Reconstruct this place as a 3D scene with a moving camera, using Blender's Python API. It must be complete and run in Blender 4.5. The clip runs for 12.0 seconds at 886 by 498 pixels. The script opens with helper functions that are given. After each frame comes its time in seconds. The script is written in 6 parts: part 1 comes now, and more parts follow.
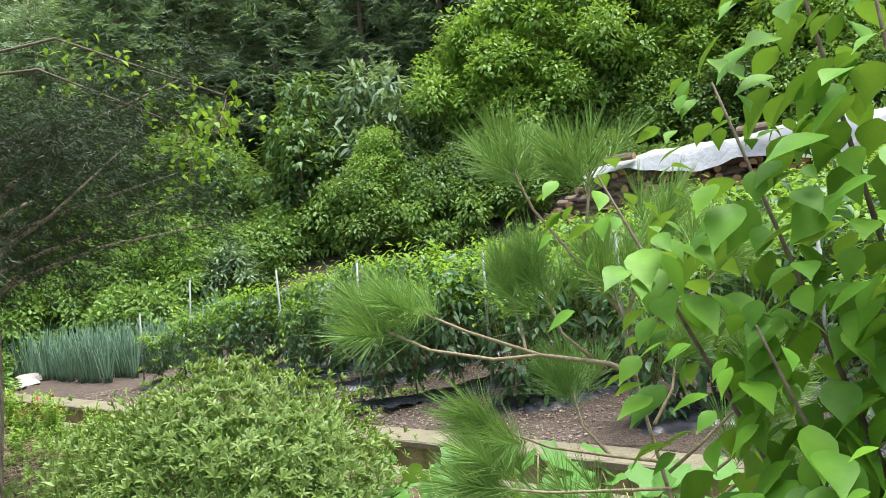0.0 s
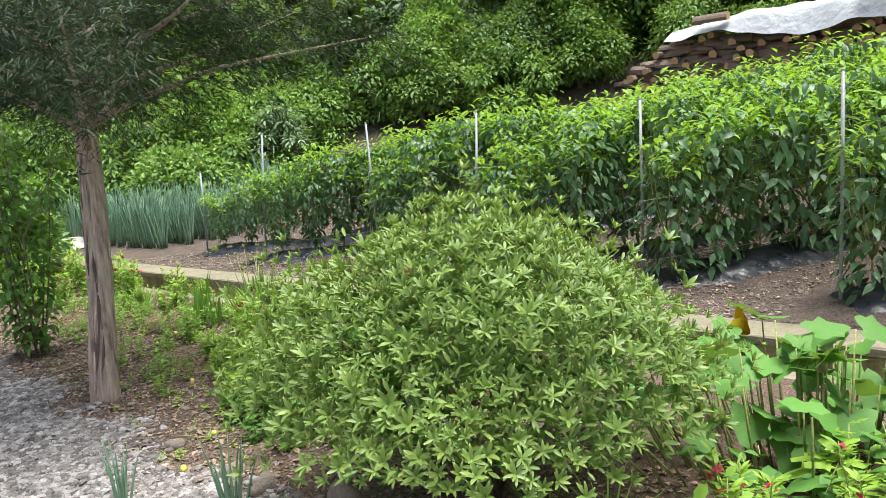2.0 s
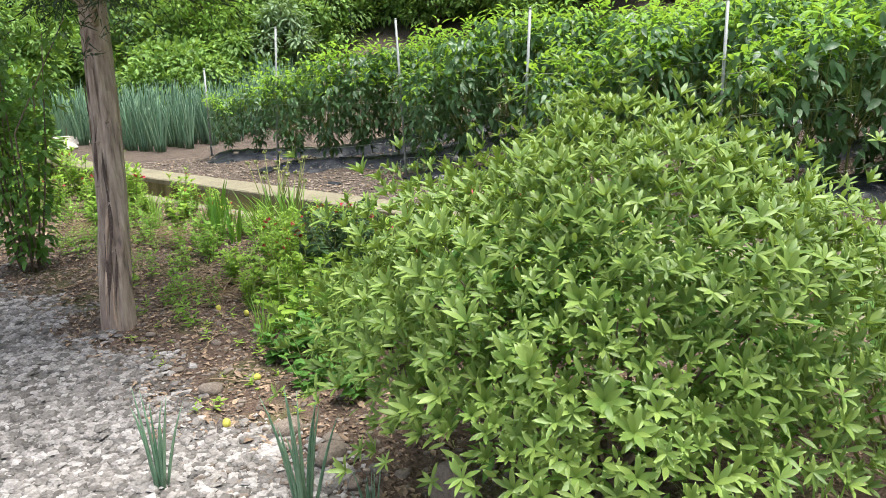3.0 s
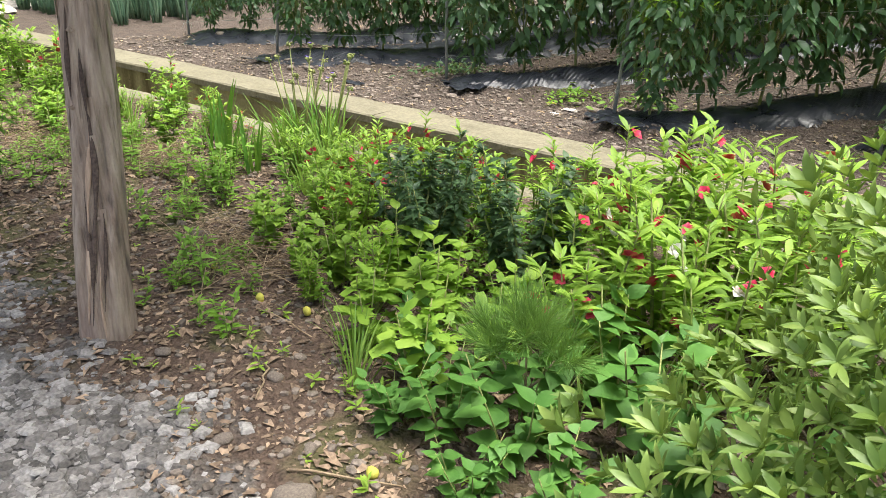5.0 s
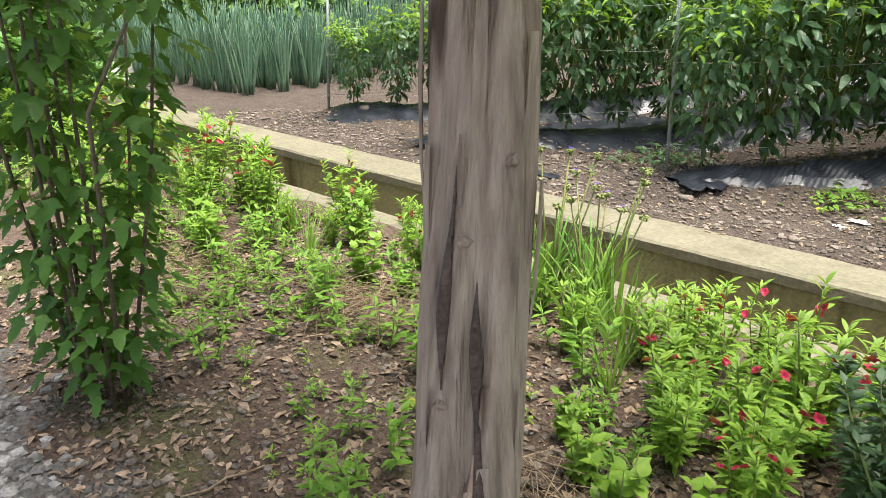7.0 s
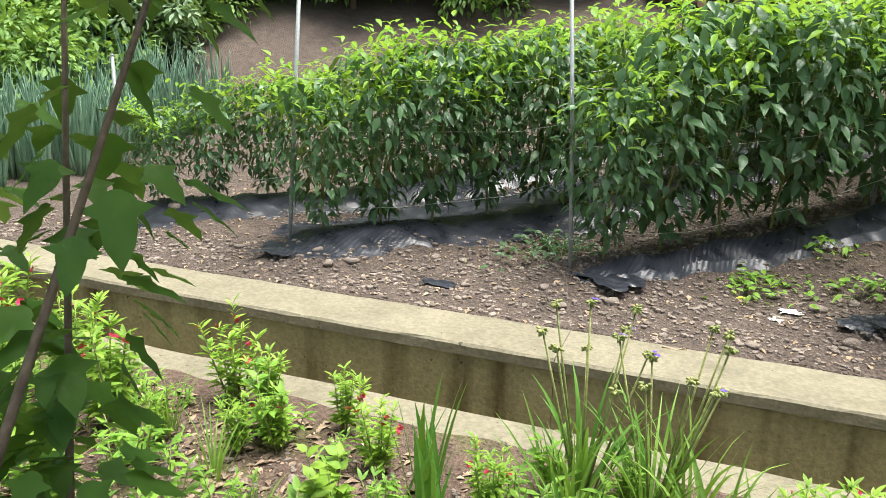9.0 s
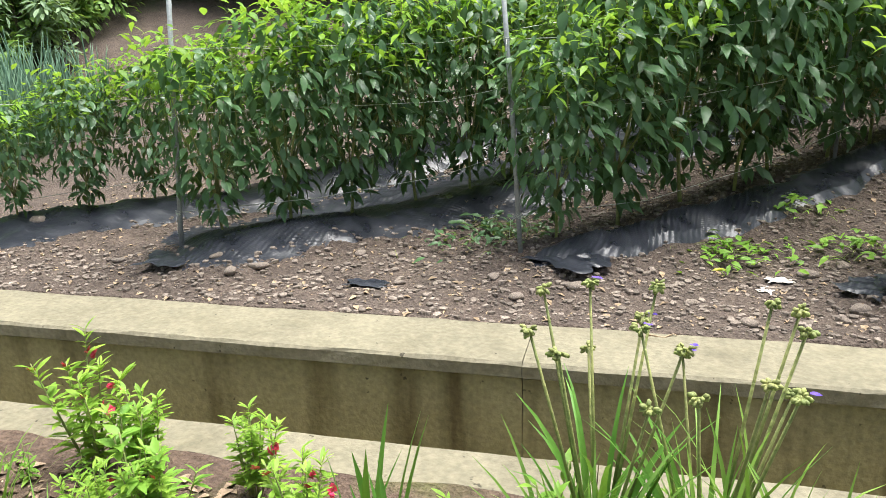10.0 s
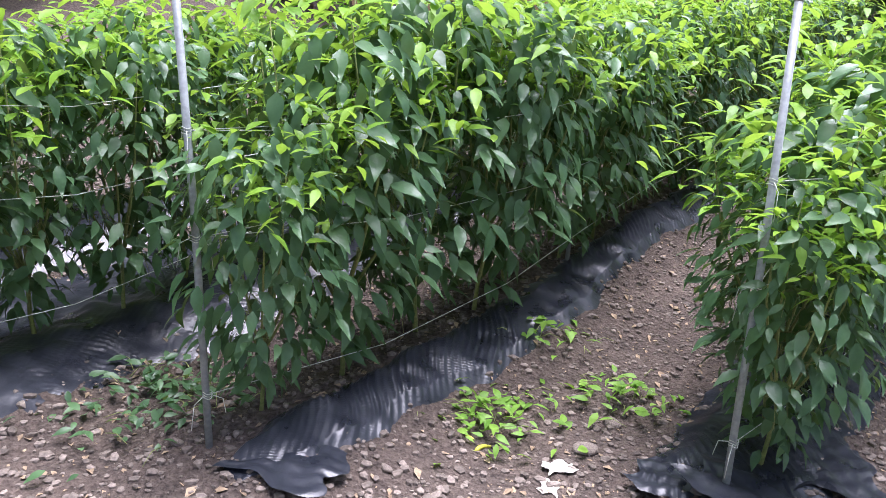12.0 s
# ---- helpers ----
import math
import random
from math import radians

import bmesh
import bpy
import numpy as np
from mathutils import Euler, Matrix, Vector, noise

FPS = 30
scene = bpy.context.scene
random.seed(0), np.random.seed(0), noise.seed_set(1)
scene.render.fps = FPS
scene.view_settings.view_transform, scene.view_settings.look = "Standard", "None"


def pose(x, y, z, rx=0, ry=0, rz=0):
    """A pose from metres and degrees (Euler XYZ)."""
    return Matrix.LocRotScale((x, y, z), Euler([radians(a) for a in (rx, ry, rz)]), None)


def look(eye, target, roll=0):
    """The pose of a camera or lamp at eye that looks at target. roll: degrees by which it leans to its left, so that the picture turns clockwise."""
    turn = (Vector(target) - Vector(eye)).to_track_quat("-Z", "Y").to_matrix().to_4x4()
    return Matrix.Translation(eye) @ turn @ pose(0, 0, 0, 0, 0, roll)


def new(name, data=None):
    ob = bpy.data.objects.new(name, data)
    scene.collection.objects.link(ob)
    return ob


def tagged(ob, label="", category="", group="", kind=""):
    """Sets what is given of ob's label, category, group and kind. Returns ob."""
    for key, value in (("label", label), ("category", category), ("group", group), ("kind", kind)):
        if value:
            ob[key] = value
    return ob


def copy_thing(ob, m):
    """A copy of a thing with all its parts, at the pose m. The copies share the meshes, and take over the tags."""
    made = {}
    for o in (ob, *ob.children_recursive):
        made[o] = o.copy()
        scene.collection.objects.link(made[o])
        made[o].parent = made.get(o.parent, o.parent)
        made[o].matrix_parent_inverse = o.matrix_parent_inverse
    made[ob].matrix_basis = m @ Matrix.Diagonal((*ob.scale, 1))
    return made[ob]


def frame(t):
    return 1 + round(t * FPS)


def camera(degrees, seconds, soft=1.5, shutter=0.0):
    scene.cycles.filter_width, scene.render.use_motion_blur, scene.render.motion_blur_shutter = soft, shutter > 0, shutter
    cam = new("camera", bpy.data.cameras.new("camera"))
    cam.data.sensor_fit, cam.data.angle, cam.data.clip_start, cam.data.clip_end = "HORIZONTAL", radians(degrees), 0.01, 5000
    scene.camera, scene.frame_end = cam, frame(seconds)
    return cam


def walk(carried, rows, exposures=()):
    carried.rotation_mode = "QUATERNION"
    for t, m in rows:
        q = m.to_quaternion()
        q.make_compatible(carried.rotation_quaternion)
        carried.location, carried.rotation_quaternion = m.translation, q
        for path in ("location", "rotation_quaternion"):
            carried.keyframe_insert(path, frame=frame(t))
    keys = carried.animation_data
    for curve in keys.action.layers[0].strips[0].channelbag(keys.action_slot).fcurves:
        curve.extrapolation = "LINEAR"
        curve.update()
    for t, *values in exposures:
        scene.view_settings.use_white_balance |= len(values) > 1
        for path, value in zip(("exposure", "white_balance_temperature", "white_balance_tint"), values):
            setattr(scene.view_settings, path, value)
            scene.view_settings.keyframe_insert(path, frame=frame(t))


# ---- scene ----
cam = camera(61.3, 12.0, 0.55)
PATH = [
    (0, (8.72, -4.43, 1.55), (7.18, -3.154, 1.554), -5.7),
    (0.5, (8.38, -4.525, 1.5), (6.892, -3.191, 1.426), -6.9),
    (1, (7.96, -4.592, 1.408), (6.439, -3.3, 1.29), -6.6),
    (1.5, (7.556, -4.646, 1.377), (5.981, -3.426, 1.203), -4.9),
    (2, (7.122, -4.722, 1.335), (5.576, -3.491, 1.031), -4.3),
    (2.5, (6.702, -4.698, 1.248), (5.186, -3.465, 0.824), -3.1),
    (3, (6.28, -4.644, 1.253), (4.784, -3.425, 0.726), -2.0),
    (3.2, (6.107, -4.644, 1.224), (4.639, -3.42, 0.634), -1.6),
    (4.8, (4.815, -4.336, 1.138), (3.459, -3.138, 0.285), 2.5),
    (5, (4.64, -4.295, 1.167), (3.303, -3.047, 0.359), 2.0),
    (5.5, (4.274, -4.23, 1.156), (2.969, -2.913, 0.409), 2.2),
    (6, (3.853, -4.133, 1.168), (2.502, -2.857, 0.431), 2.7),
    (6.5, (3.472, -4.129, 1.151), (2.019, -2.948, 0.446), 2.0),
    (6.6, (3.361, -4.145, 1.151), (1.899, -2.973, 0.453), 1.9),
    (6.7, (3.254, -4.135, 1.142), (1.768, -2.985, 0.458), 1.2),
    (8.3, (2.056, -4.168, 1.221), (0.567, -3.032, 0.52), 1.5),
    (8.5, (1.973, -4.144, 1.198), (0.584, -2.887, 0.497), 2.0),
    (9, (1.655, -3.979, 1.279), (0.612, -2.368, 0.718), 1.5),
    (9.5, (1.449, -3.732, 1.193), (0.593, -1.997, 0.685), -1.8),
    (10, (1.263, -3.418, 1.011), (0.4, -1.701, 0.458), -1.5),
    (10.5, (1.188, -3.105, 1.049), (0.562, -1.282, 0.516), 2.1),
    (11, (1.059, -2.844, 1.196), (0.695, -0.949, 0.67), 3.9),
    (11.5, (0.914, -2.515, 1.25), (0.732, -0.594, 0.722), 4.7),
    (12, (0.702, -2.198, 1.302), (0.694, -0.269, 0.774), 5.3),
]
walk(cam, [(t, look(eye, target, roll)) for t, eye, target, roll in PATH], ((0, 1.18, 6150, 11), (6, 1.32, 6450, 10), (9.5, 1.36, 6250, 10), (11, 1.25, 5950, 16), (12, 1.52, 5600, 26)))

# ---------- light ----------
world = bpy.data.worlds.new("overcast_sky")
scene.world = world
world.use_nodes = True
wt = world.node_tree
sky = wt.nodes.new("ShaderNodeTexSky")
sky.sky_type = "NISHITA"
sky.sun_disc = False
sky.sun_elevation = radians(80)
sky.sun_rotation = radians(32)
sky.air_density, sky.dust_density, sky.ozone_density = 1.0, 4.0, 1.0
grey = wt.nodes.new("ShaderNodeHueSaturation")
grey.inputs["Saturation"].default_value = 0.6
wt.links.new(sky.outputs[0], grey.inputs["Color"])
wt.links.new(grey.outputs[0], wt.nodes["Background"].inputs["Color"])
wt.nodes["Background"].inputs["Strength"].default_value = 0.10

sun = new("sun", bpy.data.lights.new("sun", "SUN"))
sun.data.energy, sun.data.angle, sun.data.color = 3.3, radians(40), (1.0, 0.96, 0.88)
sun.matrix_world = look((2.6, 2.2, 14), (0.8, 0.5, 0))


# ---------- materials ----------
def nodes_of(name, rough=0.6, metal=0.0):
    m = bpy.data.materials.new(name)
    m.use_nodes = True
    t = m.node_tree
    b = t.nodes["Principled BSDF"]
    b.inputs["Roughness"].default_value, b.inputs["Metallic"].default_value = rough, metal
    return m, t, b


def noise_tex(t, scale, detail=4.0, space="Object", squash=(1, 1, 1)):
    c = t.nodes.new("ShaderNodeTexCoord")
    mp = t.nodes.new("ShaderNodeMapping")
    mp.inputs["Scale"].default_value = squash
    n = t.nodes.new("ShaderNodeTexNoise")
    n.inputs["Scale"].default_value, n.inputs["Detail"].default_value = scale, detail
    t.links.new(c.outputs[space], mp.inputs["Vector"])
    t.links.new(mp.outputs[0], n.inputs["Vector"])
    return n.outputs["Fac"]


def ramp(t, fac, stops):
    r = t.nodes.new("ShaderNodeValToRGB")
    while len(r.color_ramp.elements) < len(stops):
        r.color_ramp.elements.new(0.5)
    for e, (at, c) in zip(r.color_ramp.elements, stops):
        e.position, e.color = at, (*c, 1)
    t.links.new(fac, r.inputs[0])
    return r.outputs[0]


def blend(t, fac, a, b, how="MIX"):
    x = t.nodes.new("ShaderNodeMix")
    x.data_type, x.blend_type = "RGBA", how
    for socket, value in ((x.inputs[0], fac), (x.inputs[6], a), (x.inputs[7], b)):
        if isinstance(value, (float, int)):
            socket.default_value = value
        elif isinstance(value, tuple):
            socket.default_value = (*value, 1)
        else:
            t.links.new(value, socket)
    return x.outputs[2]


def bump(t, b, height, strength=0.5, distance=0.01):
    n = t.nodes.new("ShaderNodeBump")
    n.inputs["Strength"].default_value, n.inputs["Distance"].default_value = strength, distance
    t.links.new(height, n.inputs["Height"])
    t.links.new(n.outputs[0], b.inputs["Normal"])


def leaf_mat(name, dark, mid, light, rough=0.45, glow=0.3, scale=30):
    """Leaf: colour varies leaf by leaf and over each blade; light passes through in part."""
    m, t, b = nodes_of(name, rough)
    g = t.nodes.new("ShaderNodeNewGeometry")
    o = t.nodes.new("ShaderNodeObjectInfo")
    c = ramp(t, g.outputs["Random Per Island"], [(0.0, dark), (0.5, mid), (1.0, light)])
    c = blend(t, 0.35, c, ramp(t, noise_tex(t, scale), [(0.3, dark), (0.7, light)]))
    c = blend(t, 0.5, c, ramp(t, o.outputs["Random"], [(0.0, (0.42, 0.42, 0.42)), (1.0, (0.6, 0.6, 0.55))]), "OVERLAY")
    t.links.new(c, b.inputs["Base Color"])
    b.inputs["Specular IOR Level"].default_value = 0.35
    bump(t, b, noise_tex(t, scale * 3), 0.25, 0.004)
    tr = t.nodes.new("ShaderNodeBsdfTranslucent")
    t.links.new(blend(t, 0.6, c, (0.30, 0.42, 0.04)), tr.inputs["Color"])
    mx = t.nodes.new("ShaderNodeMixShader")
    mx.inputs[0].default_value = glow
    t.links.new(b.outputs[0], mx.inputs[1])
    t.links.new(tr.outputs[0], mx.inputs[2])
    t.links.new(mx.outputs[0], t.nodes["Material Output"].inputs["Surface"])
    return m


def plain(name, a, c, scale=8, rough=0.7, fine=60, depth=0.01, strength=0.6, metal=0.0, squash=(1, 1, 1), vary=0.4):
    """Two-scale noise between two colours with fine relief."""
    m, t, b = nodes_of(name, rough, metal)
    f = noise_tex(t, scale, 6, squash=squash)
    col = ramp(t, f, [(0.32, a), (0.68, c)])
    col = blend(t, 0.45, col, ramp(t, noise_tex(t, fine, 3, squash=squash), [(0.3, tuple(v * 0.55 for v in a)), (0.7, tuple(min(1, v * 1.25) for v in c))]))
    g = t.nodes.new("ShaderNodeNewGeometry")
    col = blend(t, vary, col, ramp(t, g.outputs["Random Per Island"], [(0.0, (0.2, 0.19, 0.18)), (0.5, (0.5, 0.49, 0.48)), (1.0, (0.82, 0.82, 0.82))]), "OVERLAY")
    t.links.new(col, b.inputs["Base Color"])
    bump(t, b, noise_tex(t, fine, 5, squash=squash), strength, depth)
    return m


M_PEPPER = leaf_mat("pepper_leaf", (0.042, 0.10, 0.044), (0.072, 0.155, 0.065), (0.135, 0.245, 0.105), 0.34, 0.24)
M_PEPTIP = leaf_mat("pepper_shoot", (0.14, 0.32, 0.03), (0.24, 0.46, 0.04), (0.34, 0.56, 0.06), 0.42, 0.5)
M_AZALEA = leaf_mat("azalea_leaf", (0.085, 0.165, 0.035), (0.17, 0.275, 0.06), (0.30, 0.41, 0.10), 0.42, 0.25)
M_BERRY = leaf_mat("broad_leaf", (0.07, 0.20, 0.02), (0.12, 0.30, 0.025), (0.20, 0.42, 0.03), 0.5, 0.28)
M_BALSAM = leaf_mat("balsam_leaf", (0.16, 0.31, 0.04), (0.28, 0.48, 0.06), (0.42, 0.62, 0.09), 0.5, 0.4)
M_WEED = leaf_mat("weed_leaf", (0.12, 0.27, 0.035), (0.20, 0.40, 0.05), (0.32, 0.54, 0.08), 0.5, 0.35)
M_DARKW = leaf_mat("dark_leaf", (0.03, 0.07, 0.03), (0.055, 0.115, 0.045), (0.10, 0.18, 0.07), 0.45, 0.15)
M_SQUASH = leaf_mat("squash_leaf", (0.06, 0.17, 0.032), (0.10, 0.25, 0.048), (0.17, 0.36, 0.075), 0.55, 0.25)
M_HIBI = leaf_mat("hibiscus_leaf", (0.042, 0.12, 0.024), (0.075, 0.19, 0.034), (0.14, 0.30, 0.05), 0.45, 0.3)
M_PINE = leaf_mat("pine_needle", (0.10, 0.22, 0.05), (0.18, 0.34, 0.075), (0.28, 0.46, 0.11), 0.5, 0.25)
M_ONION = leaf_mat("onion_leaf", (0.10, 0.21, 0.13), (0.17, 0.30, 0.20), (0.28, 0.41, 0.27), 0.45, 0.15)
M_IRIS = leaf_mat("blade_leaf", (0.06, 0.18, 0.03), (0.10, 0.27, 0.04), (0.18, 0.38, 0.06), 0.45, 0.3)
M_GRASS = leaf_mat("grass_blade", (0.12, 0.26, 0.05), (0.22, 0.40, 0.07), (0.36, 0.54, 0.11), 0.5, 0.3)
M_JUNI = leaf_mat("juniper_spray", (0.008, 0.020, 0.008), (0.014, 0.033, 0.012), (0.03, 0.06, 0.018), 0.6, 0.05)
M_LIME = leaf_mat("plum_leaf", (0.16, 0.33, 0.02), (0.25, 0.46, 0.025), (0.38, 0.60, 0.04), 0.45, 0.5)
M_CONIF = leaf_mat("conifer_needle", (0.12, 0.20, 0.115), (0.20, 0.30, 0.17), (0.31, 0.43, 0.24), 0.6, 0.3)
M_WOODA = leaf_mat("wood_edge_leaf", (0.07, 0.16, 0.035), (0.16, 0.30, 0.065), (0.29, 0.47, 0.11), 0.5, 0.35)
M_WOODB = leaf_mat("thicket_leaf", (0.035, 0.095, 0.03), (0.085, 0.185, 0.055), (0.19, 0.33, 0.09), 0.5, 0.3)
M_SPRING = leaf_mat("young_tree_leaf", (0.11, 0.26, 0.04), (0.22, 0.41, 0.06), (0.36, 0.55, 0.10), 0.5, 0.4)
M_DRY = plain("dry_stalk", (0.26, 0.18, 0.11), (0.42, 0.32, 0.20), 12, 0.8)
M_STALK = plain("green_stalk", (0.16, 0.24, 0.06), (0.34, 0.34, 0.12), 10, 0.6)
M_TWIG = plain("twig_bark", (0.10, 0.075, 0.05), (0.20, 0.16, 0.11), 20, 0.8)
M_PINEBARK = plain("pine_twig", (0.24, 0.19, 0.11), (0.38, 0.32, 0.20), 25, 0.8)
M_STONE = plain("field_stone", (0.105, 0.085, 0.069), (0.27, 0.222, 0.18), 9, 0.8, 80, 0.006, vary=0.65)
M_CHIP = plain("slate_chip", (0.135, 0.127, 0.12), (0.345, 0.325, 0.308), 14, 0.75, 90, 0.004, vary=0.95)
M_RED = leaf_mat("red_petal", (0.45, 0.004, 0.03), (0.62, 0.01, 0.06), (0.75, 0.05, 0.16), 0.5, 0.25)
M_WHITE = leaf_mat("white_petal", (0.70, 0.68, 0.62), (0.78, 0.76, 0.70), (0.84, 0.80, 0.78), 0.5, 0.25)
M_YELLOW = leaf_mat("squash_petal", (0.75, 0.36, 0.005), (0.82, 0.46, 0.01), (0.88, 0.58, 0.02), 0.5, 0.35)
M_VIOLET = leaf_mat("violet_petal", (0.10, 0.05, 0.45), (0.14, 0.08, 0.55), (0.2, 0.1, 0.6), 0.5, 0.2)
M_FRUIT = plain("fallen_fruit", (0.48, 0.46, 0.07), (0.62, 0.56, 0.10), 20, 0.45, 120, 0.001)
M_CHILI = plain("yellow_chili", (0.52, 0.50, 0.05), (0.64, 0.58, 0.07), 20, 0.3, 90, 0.001)
M_STRING = plain("pale_twine", (0.52, 0.55, 0.46), (0.70, 0.72, 0.64), 60, 0.7)
M_PAPER = plain("weathered_paper", (0.55, 0.50, 0.44), (0.72, 0.68, 0.62), 30, 0.8)
M_LOG = plain("log_bark", (0.14, 0.10, 0.075), (0.29, 0.225, 0.17), 6, 0.85, 40, 0.01)
M_CUT = plain("cut_wood", (0.38, 0.22, 0.11), (0.56, 0.36, 0.19), 5, 0.75, 40, 0.004)


def stake_mat():
    m, t, b = nodes_of("galvanised_pipe", 0.5, 0.1)
    c = ramp(t, noise_tex(t, 12, 5, squash=(1, 1, 0.3)), [(0.3, (0.24, 0.27, 0.27)), (0.7, (0.40, 0.43, 0.43))])
    t.links.new(blend(t, 0.35, c, ramp(t, noise_tex(t, 70), [(0.35, (0.12, 0.12, 0.11)), (0.65, (0.36, 0.38, 0.37))])), b.inputs["Base Color"])
    return m


def film_mat():
    """Black mulch film: glossy, finely creased, dusty; some sky sheen is painted into its base."""
    m, t, b = nodes_of("black_mulch_film", 0.25)
    d = noise_tex(t, 7, 6)
    # blue-grey base is raised to carry reflected sky as colour
    c = ramp(t, d, [(0.38, (0.022, 0.026, 0.037)), (0.72, (0.060, 0.066, 0.082))])
    t.links.new(blend(t, 0.3, c, ramp(t, noise_tex(t, 160, 3), [(0.55, (0.008, 0.008, 0.010)), (0.85, (0.10, 0.085, 0.07))])), b.inputs["Base Color"])
    b.inputs["Specular IOR Level"].default_value = 0.5
    t.links.new(ramp(t, d, [(0.3, (0.25, 0.25, 0.25)), (0.75, (0.37, 0.37, 0.37))]), b.inputs["Roughness"])
    bump(t, b, noise_tex(t, 40, 4), 0.3, 0.006)
    return m


def concrete_mat(name, a, c, streak):
    """Cast concrete: mottled, with run-down stains, pores and moss tint."""
    m, t, b = nodes_of(name, 0.85)
    col = ramp(t, noise_tex(t, 3, 8), [(0.3, a), (0.7, c)])
    col = blend(t, 0.4, col, ramp(t, noise_tex(t, 45, 6), [(0.3, tuple(v * 0.6 for v in a)), (0.7, tuple(min(v * 1.2, 0.9) for v in c))]))
    run = ramp(t, noise_tex(t, 2.2, 6, squash=(2.4, 2.4, 0.22)), [(0.50, (1, 1, 1)), (0.66, (0.34, 0.29, 0.19))])
    col = blend(t, streak, col, run, "MULTIPLY")
    pore = ramp(t, noise_tex(t, 28, 2), [(0.24, (0.10, 0.085, 0.055)), (0.29, (1, 1, 1))])
    col = blend(t, 0.8, col, pore, "MULTIPLY")
    t.links.new(col, b.inputs["Base Color"])
    bump(t, b, noise_tex(t, 60, 8), 0.5, 0.008)
    return m


def bark_mat():
    """Stringy bark: grey-tan strips, long dark cracks, some red-brown inner bark."""
    m, t, b = nodes_of("stringy_bark", 0.85)
    f = noise_tex(t, 9, 9, squash=(3.0, 3.0, 0.5))
    c = ramp(t, f, [(0.30, (0.07, 0.048, 0.04)), (0.40, (0.36, 0.26, 0.20)), (0.55, (0.58, 0.45, 0.35)), (0.74, (0.70, 0.58, 0.46))])
    r = ramp(t, noise_tex(t, 3.0, 4, squash=(2, 2, 0.6)), [(0.50, (0, 0, 0)), (0.66, (1, 1, 1))])
    c = blend(t, r, c, blend(t, 0.5, c, (0.36, 0.20, 0.16)))
    c = blend(t, 0.4, c, ramp(t, noise_tex(t, 40, 6, squash=(2, 2, 0.25)), [(0.3, (0.16, 0.125, 0.10)), (0.7, (0.54, 0.47, 0.40))]))
    crack = ramp(t, noise_tex(t, 5.5, 5, squash=(2.6, 2.6, 0.3)), [(0.33, (0.22, 0.16, 0.13)), (0.40, (1, 1, 1))])
    c = blend(t, 0.9, c, crack, "MULTIPLY")
    t.links.new(c, b.inputs["Base Color"])
    bump(t, b, noise_tex(t, 16, 9, squash=(3.2, 3.2, 0.28)), 1.0, 0.03)
    return m


def ground_mat():
    """Field soil, leaf-littered garden soil and the slate path, parted by lines across the plan."""
    m, t, b = nodes_of("earth", 0.95)
    g = t.nodes.new("ShaderNodeNewGeometry")
    sep = t.nodes.new("ShaderNodeSeparateXYZ")
    t.links.new(g.outputs["Position"], sep.inputs[0])

    def line(ax, ay, c, soft):
        """1 where ax*x + ay*y + c is over 0, with a ragged edge."""
        q = t.nodes.new("ShaderNodeVectorMath")
        q.operation = "DOT_PRODUCT"
        q.inputs[1].default_value = (ax, ay, 0)
        t.links.new(g.outputs["Position"], q.inputs[0])
        s = t.nodes.new("ShaderNodeMath")
        s.operation = "ADD"
        t.links.new(q.outputs["Value"], s.inputs[0])
        s.inputs[1].default_value = c
        n = t.nodes.new("ShaderNodeMath")
        n.operation = "MULTIPLY_ADD"
        t.links.new(noise_tex(t, 5, 5), n.inputs[0])
        n.inputs[1].default_value = 0.9
        t.links.new(s.outputs[0], n.inputs[2])
        r = t.nodes.new("ShaderNodeMapRange")
        r.inputs[1].default_value, r.inputs[2].default_value = 0.45 - soft, 0.45 + soft
        t.links.new(n.outputs[0], r.inputs[0])
        return r.outputs[0]

    fine, mid = noise_tex(t, 55, 8), noise_tex(t, 9, 8)
    field = blend(t, 0.5, ramp(t, mid, [(0.3, (0.045, 0.031, 0.025)), (0.7, (0.14, 0.10, 0.077))]), ramp(t, fine, [(0.3, (0.035, 0.025, 0.02)), (0.72, (0.24, 0.19, 0.15))]))
    garden = blend(t, 0.5, ramp(t, mid, [(0.3, (0.085, 0.052, 0.038)), (0.7, (0.18, 0.12, 0.085))]), ramp(t, fine, [(0.3, (0.045, 0.030, 0.022)), (0.72, (0.26, 0.18, 0.13))]))
    moss = ramp(t, noise_tex(t, 2.3, 5), [(0.56, (0, 0, 0)), (0.68, (1, 1, 1))])
    garden = blend(t, moss, garden, blend(t, 0.5, garden, (0.13, 0.16, 0.035)))
    path = blend(t, 0.5, ramp(t, mid, [(0.3, (0.10, 0.09, 0.08)), (0.7, (0.21, 0.195, 0.18))]), ramp(t, fine, [(0.3, (0.07, 0.065, 0.06)), (0.7, (0.34, 0.33, 0.31))]))
    green = blend(t, 0.5, (0.05, 0.09, 0.03), ramp(t, mid, [(0.3, (0.035, 0.07, 0.02)), (0.7, (0.13, 0.15, 0.05))]))
    c = blend(t, line(-0.217, 0.976, 1.75, 0.05), garden, field)
    c = blend(t, line(0.10, -0.995, -4.02, 0.10), c, path)
    c = blend(t, line(-0.8, 0.6, -9.3, 0.5), c, green)
    t.links.new(c, b.inputs["Base Color"])
    bump(t, b, fine, 1.0, 0.04)
    return m


